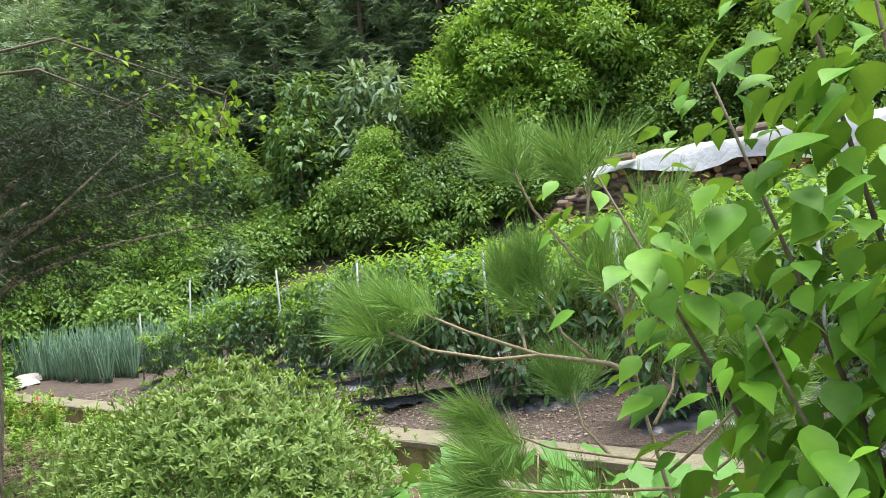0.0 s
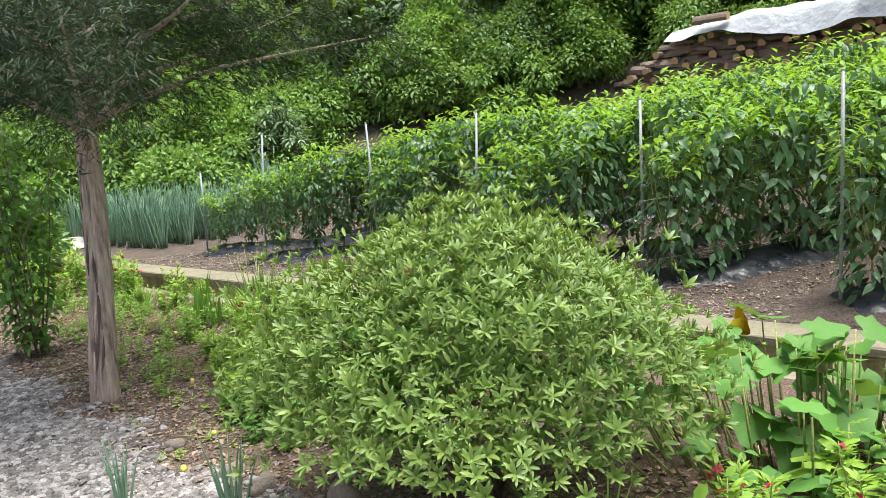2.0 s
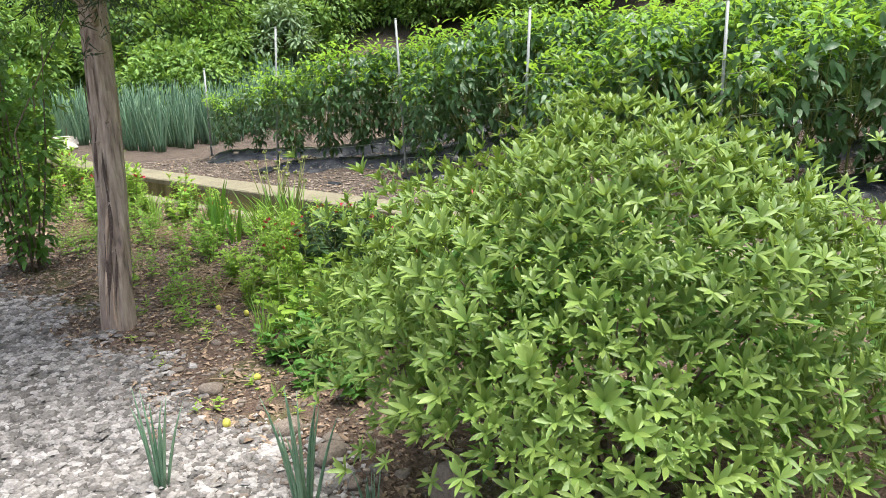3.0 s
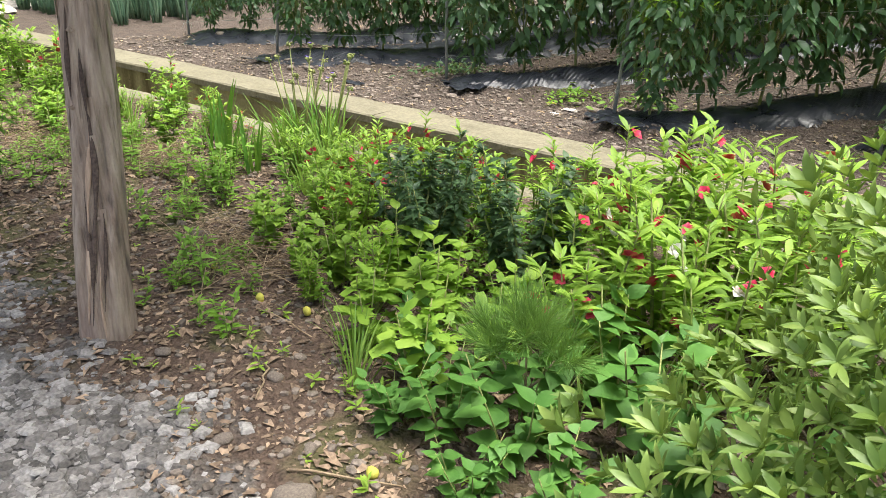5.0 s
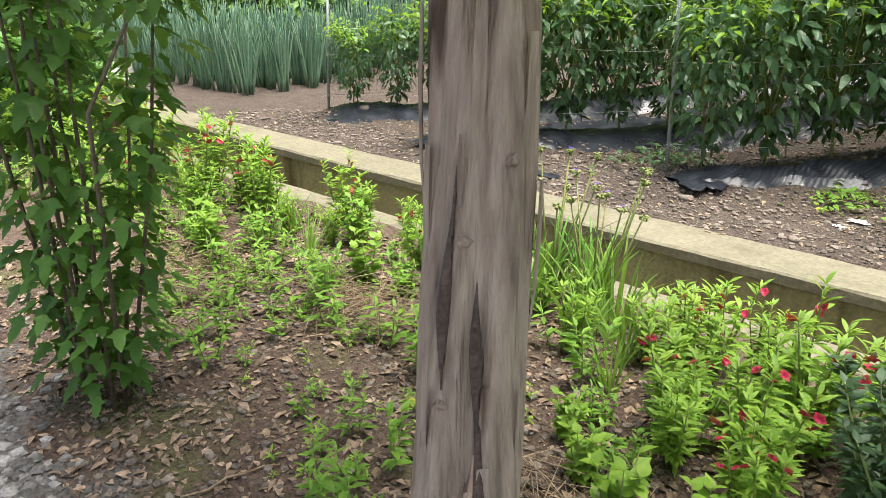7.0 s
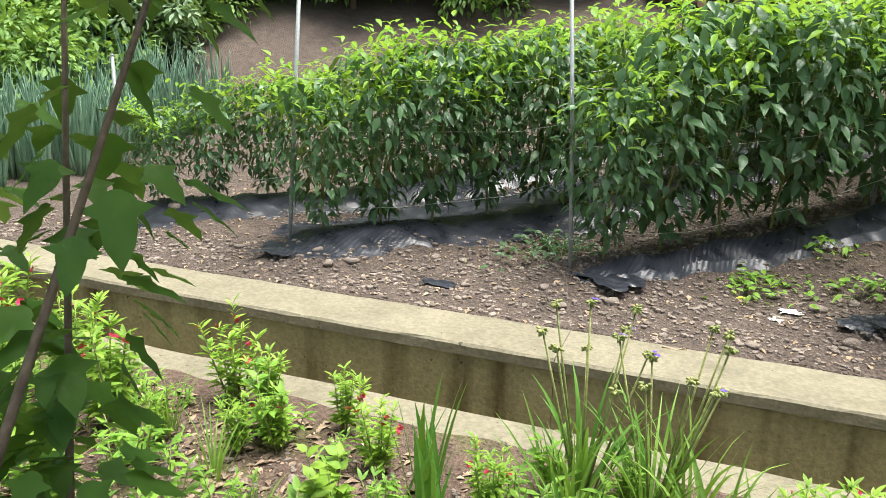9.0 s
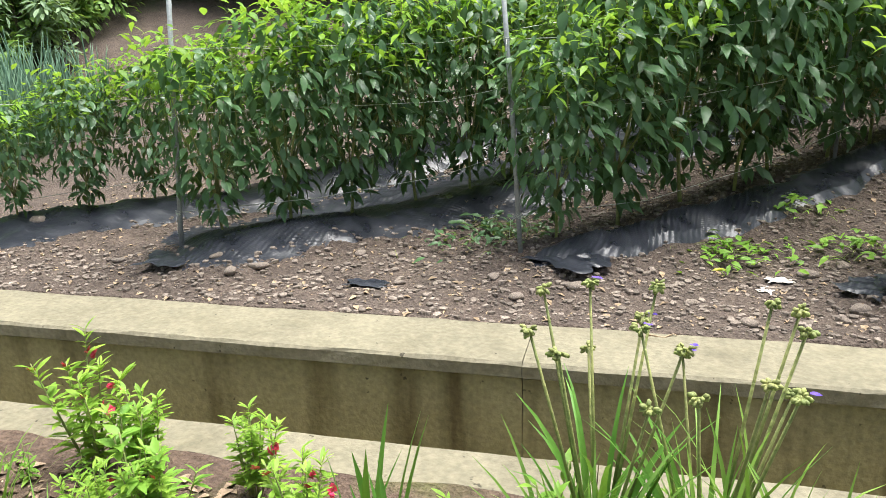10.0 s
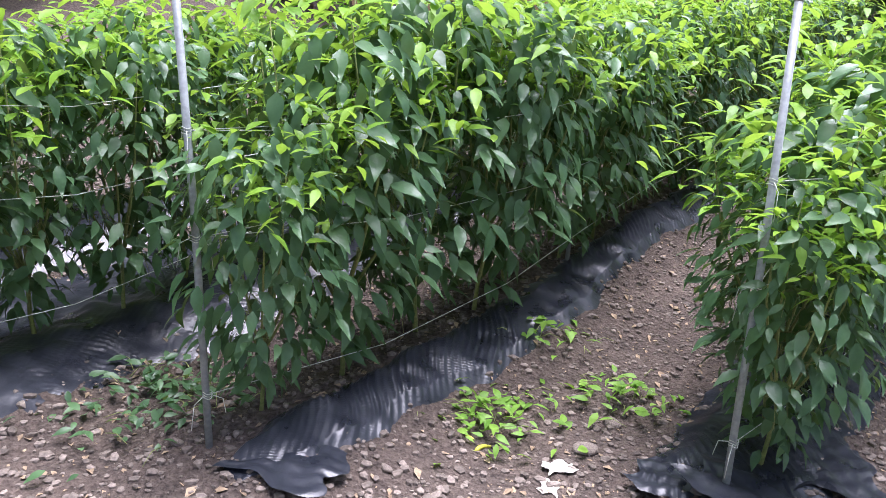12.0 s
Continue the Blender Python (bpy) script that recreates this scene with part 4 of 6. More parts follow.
for _ in range(190):
    x = rs.uniform(-2.5, 3.0)
    y = -1.155 + 0.222 * x - rs.uniform(1.02, 1.9) * 1.02
    put(rs.choice(WEED), x, y, rs.uniform(0.5, 1.25))
for _ in range(170):
    x, y = rs.uniform(-1.5, 2.6), rs.uniform(-3.5, -2.6)
    if math.hypot(x - 2.33, y + 3.6) > 0.2:
        put(rs.choice(WEED + SEEDLING), x, y, rs.uniform(0.4, 0.95))
for _ in range(40):
    put(rs.choice(SEEDLING), rs.uniform(2.4, 3.9), rs.uniform(-3.75, -2.95), rs.uniform(0.5, 1.0))
for x, y, s in ((2.02, -2.86, 1.0), (2.2, -2.78, 0.9), (1.85, -2.80, 0.8), (2.35, -2.9, 0.8), (1.7, -2.7, 0.7)):
    put(HYDRANGEA, x, y, 0.7 * s)
for x, y, s in ((2.72, -2.72, 1.0), (2.95, -2.68, 0.9), (2.5, -2.82, 0.85), (3.2, -2.62, 0.9), (0.35, -2.55, 0.75), (-0.35, -3.0, 0.85)):
    put(HYDRANGEA, x, y, s)
for x, y, s in ((5.95, -2.75, 0.95), (6.25, -2.85, 0.9), (6.5, -2.2, 1.1), (7.0, -2.6, 1.0), (6.05, -2.15, 1.0), (7.45, -2.35, 1.0), (3.05, -2.85, 0.95), (3.3, -2.8, 0.8), (2.92, -3.02, 0.85), (3.22, -3.05, 0.8)):
    put(LETTUCE, x, y, s)
for x, y, s in ((6.3, -2.0, 1.1), (6.6, -1.75, 1.2), (6.95, -2.0, 1.1), (7.3, -1.8, 1.2), (6.75, -2.4, 1.0), (7.1, -1.45, 1.2), (7.6, -2.0, 1.1), (6.45, -2.55, 0.9), (5.95, -2.35, 0.9), (7.9, -1.8, 1.2), (6.6, -1.35, 1.1), (6.1, -1.6, 1.1), (3.42, -3.12, 0.75), (3.62, -3.05, 0.9), (3.72, -2.72, 1.1), (3.95, -2.85, 1.0), (3.52, -2.85, 0.85), (4.15, -2.6, 0.9), (3.3, -3.2, 0.6), (3.15, -3.0, 0.65), (3.85, -3.15, 0.7), (3.65, -3.25, 0.55)):
    put(BEAN, x, y, s)


def blades(seed, n, length, width, spread, mat, name, bend=0.5, base=0.05, sides=0):
    """A tuft of long blades (flat) or hollow leaves (round) that arch outwards."""
    rng = np.random.default_rng(seed)
    g = Geo()
    for _ in range(n):
        a, l = rng.uniform(0, 6.28), length * rng.uniform(0.6, 1.0)
        tilt, b = spread * rng.uniform(0.1, 1.0), bend * rng.uniform(0.2, 1.0)
        o = np.array([np.cos(a), np.sin(a), 0])
        p0 = o * base * rng.uniform(0, 1) + (0, 0, -0.01)
        t = np.linspace(0, 1, 7)
        ang = tilt + b * t * t
        step = np.stack([np.sin(ang), np.cos(ang)], 1) * l / 6
        pos = np.concatenate([[[0, 0]], np.cumsum(step[:-1], 0)])
        pts = p0 + pos[:, :1] * o + pos[:, 1:] * np.array([0, 0, 1.0])
        w = width * np.array([0.8, 1, 1, 0.9, 0.7, 0.45, 0.03])
        if sides:
            g.tube(pts, w, sides)
        else:
            x = np.cross(o, (0, 0, 1.0))
            x = x * np.cos(0.6) + o * np.sin(rng.uniform(-0.8, 0.8))
            v = np.concatenate([pts - w[:, None] * x, pts, pts + w[:, None] * x])
            v[7:14] += 0.25 * w[:, None] * o
            f = []
            for i in range(6):
                f += [(i, i + 1, i + 8), (i, i + 8, i + 7), (i + 7, i + 8, i + 15), (i + 7, i + 15, i + 14)]
            g.add(v, f)
    return g.mesh(name, mat)


IRIS = [blades(900 + k, 1, 0.42, 0.013, 0.38, M_IRIS, "blade", 0.25, 0.01) for k in range(6)]
for x, y, s in ((0.62, -2.40, 1.0), (0.50, -2.30, 1.05), (1.1, -2.42, 0.85), (0.95, -2.5, 0.8)):
    e = thing("iris_clump", pose(x, y, on_ground(x, y), 0, 0, random.uniform(0, 360)) @ Matrix.Scale(s, 4), "clump of upright sword-shaped green iris leaves", "iris", "iris clumps")
    for k in range(11):
        blade = part("blade", IRIS[k % 6], None, e)
        blade.matrix_basis = pose(random.uniform(-0.05, 0.05), random.uniform(-0.05, 0.05), 0, 0, 0, random.uniform(0, 360)) @ Matrix.Scale(random.uniform(0.8, 1.1), 4)
TUFT = [blades(910 + k, 18, 0.40, 0.006, 0.55, M_GRASS, "grass_tuft", 1.1, 0.05) for k in range(3)]
for x, y, s in ((0.95, -2.15, 1.1), (1.15, -2.05, 1.2), (1.35, -2.1, 1.1), (1.3, -2.25, 0.9), (0.85, -2.05, 0.9), (1.5, -2.2, 0.9), (3.10, -3.2, 0.7), (3.0, -3.12, 0.75), (-0.1, -2.6, 0.7), (-0.45, -2.5, 0.7), (0.2, -2.7, 0.5), (4.4, -2.2, 0.9), (5.3, -2.9, 0.8), (5.6, -2.9, 0.9), (1.6, -2.4, 0.7), (-1.6, -2.5, 0.9), (1.25, -1.95, 1.2)):
    solid("grass_tuft", random.choice(TUFT), None, "tuft of arching bright green grass blades", "grass tuft", "grass tufts", m=pose(x, y, on_ground(x, y), 0, 0, random.uniform(0, 360)) @ Matrix.Scale(s, 4))

ONION = [blades(920 + k, 13, 0.62, 0.0085, 0.24, M_ONION, "leaves", 0.3, 0.045, 6) for k in range(4)]


def onion(x, y, s, label="clump of blue-green hollow scallion leaves"):
    e = thing("scallion_clump", pose(x, y, on_ground(x, y), 0, 0, random.uniform(0, 360)) @ Matrix.Scale(s, 4), label, "scallion", "scallion clumps")
    part("leaves", random.choice(ONION), None, e)


for s, d in [(s, d) for s in np.arange(-9.0, -4.6, 0.17) for d in np.arange(1.4, 4.6, 0.45)]:
    p = C0 + (s + rs.uniform(-0.05, 0.05)) * CU + (d + rs.uniform(-0.05, 0.05)) * CN
    onion(p[0], p[1], rs.uniform(1.4, 1.8))
for x, y, s in ((4.41, -3.71, 0.7), (4.0, -4.01, 0.6), (4.66, -3.62, 0.4)):
    onion(x, y, s, "young green onion shoots growing at the path edge")


def spiderwort(x, y, seed):
    rng = np.random.default_rng(seed)
    e = thing("spiderwort", pose(x, y, on_ground(x, y)), "spiderwort with drooping seed heads and violet flowers", "flowering plant", "spiderworts")
    g, buds = Geo(), []
    for k in range(9):
        a = rng.uniform(0, 6.28)
        top = np.array([0.16 * np.cos(a), 0.16 * np.sin(a), rng.uniform(0.42, 0.62)])
        g.tube([(0.02 * np.cos(a), 0.02 * np.sin(a), 0), top * (0.6, 0.6, 0.55), top], [0.005, 0.004, 0.003], 6)
        buds.append(top)
    part("stem", g, M_STALK, e)
    part("leaves", blades(seed + 1, 20, 0.45, 0.010, 0.6, M_IRIS, "leaves", 1.3, 0.05), None, e)
    drop = (rock_geo(rng, 1.0, 0, 1).v[0] * np.array([0.4, 1.0, 0.4]) + (0, 1, 0), rock_geo(rng, 1.0, 0, 1).f[0])
    for k, t in enumerate(buds):
        h = Geo()
        n = 16
        dd = random_dirs(n, rng, -0.9, 0.5)
        h.scatter(drop, np.tile(t, (n, 1)), dd, np.tile([0, 0, 1.0], (n, 1)) + 0.1, rng.uniform(0.010, 0.016, n))
        part("seed_head", h, M_STALK, e, "drooping pale green seed head")
        if k % 4 == 0:
            f = part("flower", bloom(seed + k, 3, PETAL, 0.013, M_VIOLET), None, e, "small violet flower")
            f.matrix_basis = pose(t[0] + 0.02, t[1] - 0.02, t[2] + 0.015)


spiderwort(0.92, -2.00, 930)
spiderwort(1.14, -1.98, 940)

# dry grass heaps
for k, (x, y, s) in enumerate(((1.98, -3.02, 0.2), (0.55, -2.75, 0.16), (-0.2, -3.1, 0.2))):
    rng = np.random.default_rng(950 + k)
    g = Geo()
    for _ in range(170):
        p = np.array([rng.normal(0, s), rng.normal(0, s * 0.6), 0.01 + 0.06 * rng.random()])
        d = random_dirs(1, rng, -0.25, 0.35)[0] * rng.uniform(0.08, 0.22)
        g.tube([p - d, p + (0, 0, 0.02), p + d], [0.0012, 0.0018, 0.0008], 3)
    solid("dry_grass", g, M_DRY, "tangled heap of dry brown grass stalks", "dry grass", kind="stuff", m=pose(x, y, on_ground(x, y)))


# ---------- azalea ----------
def azalea(x, y, rx, ry, h, turn):
    rng = np.random.default_rng(960)
    e = thing("azalea_bush", pose(x, y, -0.14, 0, 0, turn), "wide rounded azalea bush with whorled pale green leaves", "bush")
    tip = Geo()
    for var in range(3):
        shape = whorl(NARROW, 8, (0.6, 0.9, 1.2)[var], rng)
        n = 1500
        d = random_dirs(n, rng, -0.25, 1.0)
        lump = 1 + 0.13 * np.sin(5 * d[:, 0] + var) * np.sin(4 * d[:, 1] + 1) + 0.07 * np.sin(9 * d[:, 2] + 6 * d[:, 0]) + rng.normal(0, 0.085, n) + 0.18 * (rng.random(n) < 0.05) * (d[:, 2] > 0.1)
        r = lump * np.where(rng.random(n) < 0.72, 1.0, rng.uniform(0.6, 0.95, n))
        at = d * r[:, None] * np.array([rx, ry, h * 0.60]) + (0, 0, h * 0.40)
        at = at[at[:, 2] > 0.42 + 0.16 * rng.random(len(at))]
        c = at - (0, 0, h * 0.25)
        out = unit(unit(c) * (1, 1, 0.8) + (0, 0, 0.55) + 0.3 * random_dirs(len(at), rng))
        tip.scatter(shape, at, out, random_dirs(len(at), rng), rng.uniform(0.032, 0.056, len(at)))
    n = 4200
    d = random_dirs(n, rng, -0.15, 1.0)
    at = d * (rng.normal(0.97, 0.07, n)[:, None]) * np.array([rx, ry, h * 0.60]) + (0, 0, h * 0.40)
    keep = at[:, 2] > 0.50
    tip.scatter(NARROW, at[keep], (d + 0.9 * random_dirs(n, rng) + (0, 0, 0.4))[keep], (d + (0, 0, 0.5))[keep], rng.uniform(0.028, 0.050, n)[keep])
    part("foliage", tip, M_AZALEA, e)
    # inner fill takes the darker hibiscus green: shade of the bush's gaps put into colour
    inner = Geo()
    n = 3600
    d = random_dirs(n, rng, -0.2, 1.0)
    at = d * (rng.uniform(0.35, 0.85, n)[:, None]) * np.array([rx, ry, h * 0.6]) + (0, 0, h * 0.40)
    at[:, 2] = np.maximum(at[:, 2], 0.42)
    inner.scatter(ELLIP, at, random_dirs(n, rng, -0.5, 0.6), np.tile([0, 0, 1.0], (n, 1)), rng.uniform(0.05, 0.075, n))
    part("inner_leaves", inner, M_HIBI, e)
    br = Geo()
    for k in range(34):
        d = random_dirs(1, rng, 0.02, 0.9)[0]
        endp = d * np.array([rx, ry, h * 0.6]) * 0.92 + (0, 0, h * 0.40)
        b = np.array([0.08 * np.cos(k), 0.08 * np.sin(k), 0.0])
        br.tube([b, 0.45 * (b + endp) + (0, 0, 0.02) + rng.normal(0, 0.03, 3), endp], [0.010, 0.006, 0.002], 5)
    part("branch_framework", br, M_TWIG, e)


azalea(4.98, -2.93, 0.80, 0.80, 1.14, 45)


# ---------- squash ----------
def squash(x, y, seed, leaves, flowering):
    rng = np.random.default_rng(seed)
    e = thing("squash_vine", pose(x, y, -0.13), "sprawling squash vine with large green leaves and an orange flower" if flowering else "sprawling squash vine with large jagged green leaves", "squash plant")
    leaf = Geo().add(*HEART).mesh("leaf", M_SQUASH)
    st = Geo()
    for k in range(leaves):
        a, r = rng.uniform(0, 6.28), rng.uniform(0.05, 1.05)
        p = np.array([r * np.cos(a) * 1.15, r * np.sin(a) * 0.62, rng.uniform(0.14, 0.60) - 0.08 * r])
        st.tube([(p[0] * 0.75, p[1] * 0.75, -0.02), p * (0.92, 0.92, 0.6), p], [0.006, 0.005, 0.003], 5)
        o = part("leaf", leaf, None, e)
        o.matrix_basis = pose(*p, rng.uniform(-38, 38), rng.uniform(-38, 38), rng.uniform(0, 360)) @ Matrix.Scale(rng.uniform(0.085, 0.18), 4)
    st.tube([(-0.8, 0.1, 0.0), (-0.3, -0.1, 0.02), (0.2, 0.05, 0.02), (0.9, -0.1, 0.0)], 0.008, 6)
    part("vine", st, M_STALK, e)
    if not flowering:
        return
    f = part("flower", bloom(3, 6, blade_shape([0.1, 0.2, 0.28, 0.2, 0.0], 0.1, 0.3), 0.14, M_YELLOW, 0.5), None, e, "large orange-yellow flower")
    f.matrix_basis = pose(-0.46, 0.30, 0.46, 35, -30, 0)
    g = part("flower", bloom(5, 6, blade_shape([0.1, 0.2, 0.28, 0.2, 0.0], 0.1, 0.3), 0.09, M_YELLOW, 0.25), None, e, "closed orange flower")
    g.matrix_basis = pose(-0.5, -0.05, 0.27, 60, 0, 0)


squash(5.85, -1.9, 970, 150, True)
squash(7.05, -1.45, 971, 120, False)


# ---------- pines ----------
def needle_tuft(seed, n=90, length=0.145, open_by=1.0, run=0.12):
    rng = np.random.default_rng(seed)
    g = Geo()
    t = rng.uniform(0, 1, n)
    a = rng.uniform(0, 6.28, n)
    tilt = open_by * (1.1 - 0.8 * t) * rng.uniform(0.6, 1.1, n)
    y = np.stack([np.cos(a) * np.sin(tilt), np.cos(tilt), np.sin(a) * np.sin(tilt)], 1)
    at = np.stack([0 * t, run * t, 0 * t], 1)
    needle = (np.array([(-0.008, 0, 0), (0.008, 0, 0), (0.006, 0.6, -0.03), (-0.006, 0.6, -0.03), (0, 1, -0.08)]), np.array([(0, 1, 2), (0, 2, 3), (3, 2, 4)]))
    g.scatter(needle, at, y, random_dirs(n, rng), length * rng.uniform(0.8, 1.1, n))
    return np.concatenate(g.v), np.concatenate(g.f)


TUFTS = [needle_tuft(980 + k) for k in range(3)]


def pine(name, m, label, limbs):
    """limbs: lists of points; needles sit at each end and along the outer third."""
    rng = np.random.default_rng(985)
    e = thing(name, m, label, "pine", "young pines")
    for pts in limbs:
        pts = np.array(pts, float)
        n = len(pts)
        part("branch", Geo().tube(pts, np.linspace(0.009 if n > 4 else 0.006, 0.0035, n), 7), M_PINEBARK, e)
        nd = Geo()
        last = unit(pts[-1] - pts[-2])
        for w, back in ((0, 0.0), (1, 0.08)):
            nd.scatter(TUFTS[w], pts[-1] - last * back, last, random_dirs(1, rng), 1.0)
        for _ in range(7):
            q = pts[-2] + (pts[-1] - pts[-2]) * rng.uniform(0.1, 0.8)
            s = unit(last + 0.9 * random_dirs(1, rng)[0] + (0, 0, 0.35))
            nd.scatter(TUFTS[rng.integers(3)], q + s * 0.07, s, random_dirs(1, rng), 0.95)
        part("needles", nd, M_PINE, e)
    return e


def limb(*pts):
    """Limb points as (along the bed, towards the field, height) about the trunk's foot."""
    return [(0.66 * p - 0.75 * q, 0.75 * p + 0.66 * q, z) for p, q, z in pts]


pine("young_pine", pose(7.36, -2.5, -0.14), "young open pine with tufted long green needles", [
    limb((0, 0, -0.02), (0, 0, 0.5), (0.0, 0, 0.86), (-0.06, 0, 1.16), (-0.09, 0, 1.42), (-0.12, 0, 1.55)),
    limb((-0.07, 0, 1.25), (-0.15, -0.02, 1.30), (-0.36, -0.05, 1.35), (-0.57, -0.05, 1.44), (-0.72, -0.05, 1.52)),
    limb((-0.36, -0.05, 1.35), (-0.50, -0.12, 1.36), (-0.68, -0.16, 1.41), (-0.80, -0.18, 1.48)),
    limb((-0.40, -0.05, 1.36), (-0.40, 0.08, 1.42), (-0.42, 0.12, 1.52)),
    limb((-0.20, -0.02, 1.32), (-0.28, 0.02, 1.40), (-0.32, 0.04, 1.53)),
    limb((-0.10, 0, 1.45), (-0.22, 0.02, 1.63), (-0.33, 0.03, 1.79), (-0.38, 0.03, 1.92)),
    limb((-0.20, 0.02, 1.61), (-0.17, 0.0, 1.75), (-0.15, 0.0, 1.88)),
    limb((-0.09, 0, 1.42), (0.0, 0.06, 1.58), (0.06, 0.1, 1.66)),
    limb((-0.08, 0, 1.38), (0.10, -0.04, 1.48), (0.2, -0.06, 1.56)),
    limb((0.0, 0, 0.98), (-0.18, -0.05, 1.03), (-0.36, -0.08, 1.08), (-0.52, -0.1, 1.16)),
    limb((-0.18, -0.05, 1.03), (-0.24, 0.06, 1.1), (-0.26, 0.1, 1.22)),
    limb((0.0, 0, 0.9), (-0.2, -0.12, 0.95), (-0.38, -0.18, 0.98), (-0.54, -0.22, 1.02)),
    limb((0.0, 0, 0.95), (0.10, -0.05, 1.05), (0.2, -0.08, 1.15), (0.25, -0.1, 1.24)),
    limb((-0.03, 0, 1.1), (0.06, 0.1, 1.18), (0.1, 0.16, 1.28)),
    limb((0.0, 0, 0.7), (-0.2, 0.05, 0.76), (-0.4, 0.08, 0.84), (-0.55, 0.08, 0.92)),
    limb((0.0, 0, 0.85), (0.2, 0.06, 0.95), (0.36, 0.1, 1.05)),
    limb((0.0, 0, 0.6), (-0.14, -0.16, 0.66), (-0.26, -0.26, 0.74)),
    limb((0.0, 0, 0.6), (0.18, -0.08, 0.68), (0.32, -0.1, 0.78)),
    limb((0.0, 0, 0.75), (-0.16, -0.1, 0.8), (-0.30, -0.16, 0.86)),
    limb((0.0, 0, 0.8), (0.16, 0.02, 0.86), (0.3, 0.04, 0.95)),
])
pine("pine_seedling", pose(3.55, -2.96, -0.14) @ Matrix.Scale(0.72, 4), "small bushy pine seedling among the flowers", [
    [(0, 0, 0), (0.01, 0, 0.2), (0.0, 0, 0.34), (0, 0, 0.42)],
    [(0.01, 0, 0.2), (0.06, 0.02, 0.27), (0.1, 0.04, 0.36)],
    [(0.01, 0, 0.18), (-0.05, -0.03, 0.25), (-0.09, -0.05, 0.34)],
])


# ---------- broad-leaved shrub ----------
def broad_shrub():
    rng = np.random.default_rng(990)
    e = thing("broadleaf_shrub", pose(8.30, -2.85, -0.14) @ Matrix.Scale(1.12, 4), "tall shrub with large pointed bright green leaves", "shrub")
    meshes = [Geo().add(*blade_shape(np.array([0.03, 0.20, 0.30, 0.32, 0.26, 0.15, 0.05, 0.0]) * (0.95 + 0.1 * k), 0.15 + 0.15 * k, 0.15 + 0.06 * k)).mesh("leaf", M_BERRY) for k in range(3)]
    rest = Geo()
    stems = [((0, 0), (-0.30, -0.22, 1.75)), ((0.05, 0.02), (-0.05, -0.22, 1.95)), ((-0.02, 0.03), (-0.50, -0.30, 1.62)), ((0.04, -0.02), (0.12, -0.30, 1.7)), ((0, -0.04), (-0.20, -0.34, 1.35)), ((0.02, 0), (0.22, -0.2, 1.95)), ((0, 0), (-0.15, -0.36, 1.05)), ((0, 0.02), (0.10, -0.38, 1.2)), ((0.02, 0.02), (-0.22, -0.12, 2.1))]
    for (bx, by), tip in stems:
        tip = np.array(tip)
        b = np.array([bx, by, 0])
        mid = b * 0.45 + tip * (0.35, 0.35, 0.5) + rng.normal(0, 0.02, 3)
        part("stem", Geo().tube([b, mid, 0.35 * mid + 0.65 * tip, tip], [0.008, 0.006, 0.004, 0.002], 6), M_TWIG, e)
        for t in np.arange(0.24, 1.02, 0.024):
            p = (1 - t) ** 2 * b + 2 * t * (1 - t) * mid + t * t * tip
            for sg in range(6):
                a = rng.uniform(0, 6.28)
                out = np.array([np.cos(a), np.sin(a), rng.uniform(-0.5, 0.2)]) * rng.uniform(0.05, 0.27)
                y = unit(out + (0, 0, -0.06))
                q = p + out * 0.6
                size = rng.uniform(0.06, 0.105) * (0.55 if t > 0.93 else 1)
                if sg == 0:
                    x = unit(np.cross(y, (0.1, 0.1, 1)))
                    z = np.cross(x, y)
                    o = part("leaf", random.choice(meshes), None, e)
                    o.matrix_basis = Matrix.Translation(q) @ Matrix((x, y, z)).transposed().to_4x4() @ Matrix.Scale(size, 4)
                else:
                    rest.scatter(BROAD, [q], [y], [(rng.normal(0, 0.3), rng.normal(0, 0.3), 1.0)], size, 0.9)
    tagged(part("foliage", rest, M_BERRY, e), kind="stuff")


broad_shrub()


# ---------- hibiscus shrub ----------
def hibiscus(x, y):
    rng = np.random.default_rng(995)
    e = thing("hibiscus_shrub", pose(x, y, -0.14), "upright shrub with dark green lobed leaves and several stems", "shrub")
    leaf, n = Geo(), 0
    for k in range(9):
        a = k * 0.7
        r, h = rng.uniform(0.1, 0.32), rng.uniform(1.3, 2.0)
        b = np.array([0.06 * np.cos(a), 0.06 * np.sin(a), -0.02])
        tip = np.array([r * np.cos(a), r * np.sin(a), h])
        mid = 0.5 * (b + tip) + rng.normal(0, 0.02, 3)
        if k == 1:
            mid, tip = np.array([0.27, 0.0, 0.95]), np.array([0.16, 0.42, 1.65])
        part("stem", Geo().tube([b, mid, tip], [0.008, 0.006, 0.003], 6), M_TWIG, e)
        m = 120
        t = rng.uniform(0.08, 1, m)
        at = ((1 - t) ** 2)[:, None] * b + (2 * t * (1 - t))[:, None] * mid + (t * t)[:, None] * tip
        d = random_dirs(m, rng, -0.5, 0.5)
        at = at + d * rng.uniform(0.02, 0.11, m)[:, None]
        leaf.scatter(LOBED, at, d + (0, 0, -0.55), np.tile([0, 0, 1.0], (m, 1)) + 0.8 * d + 0.4 * random_dirs(m, rng), rng.uniform(0.045, 0.085, m))
    part("foliage", leaf, M_HIBI, e)


hibiscus(0.70, -3.72)

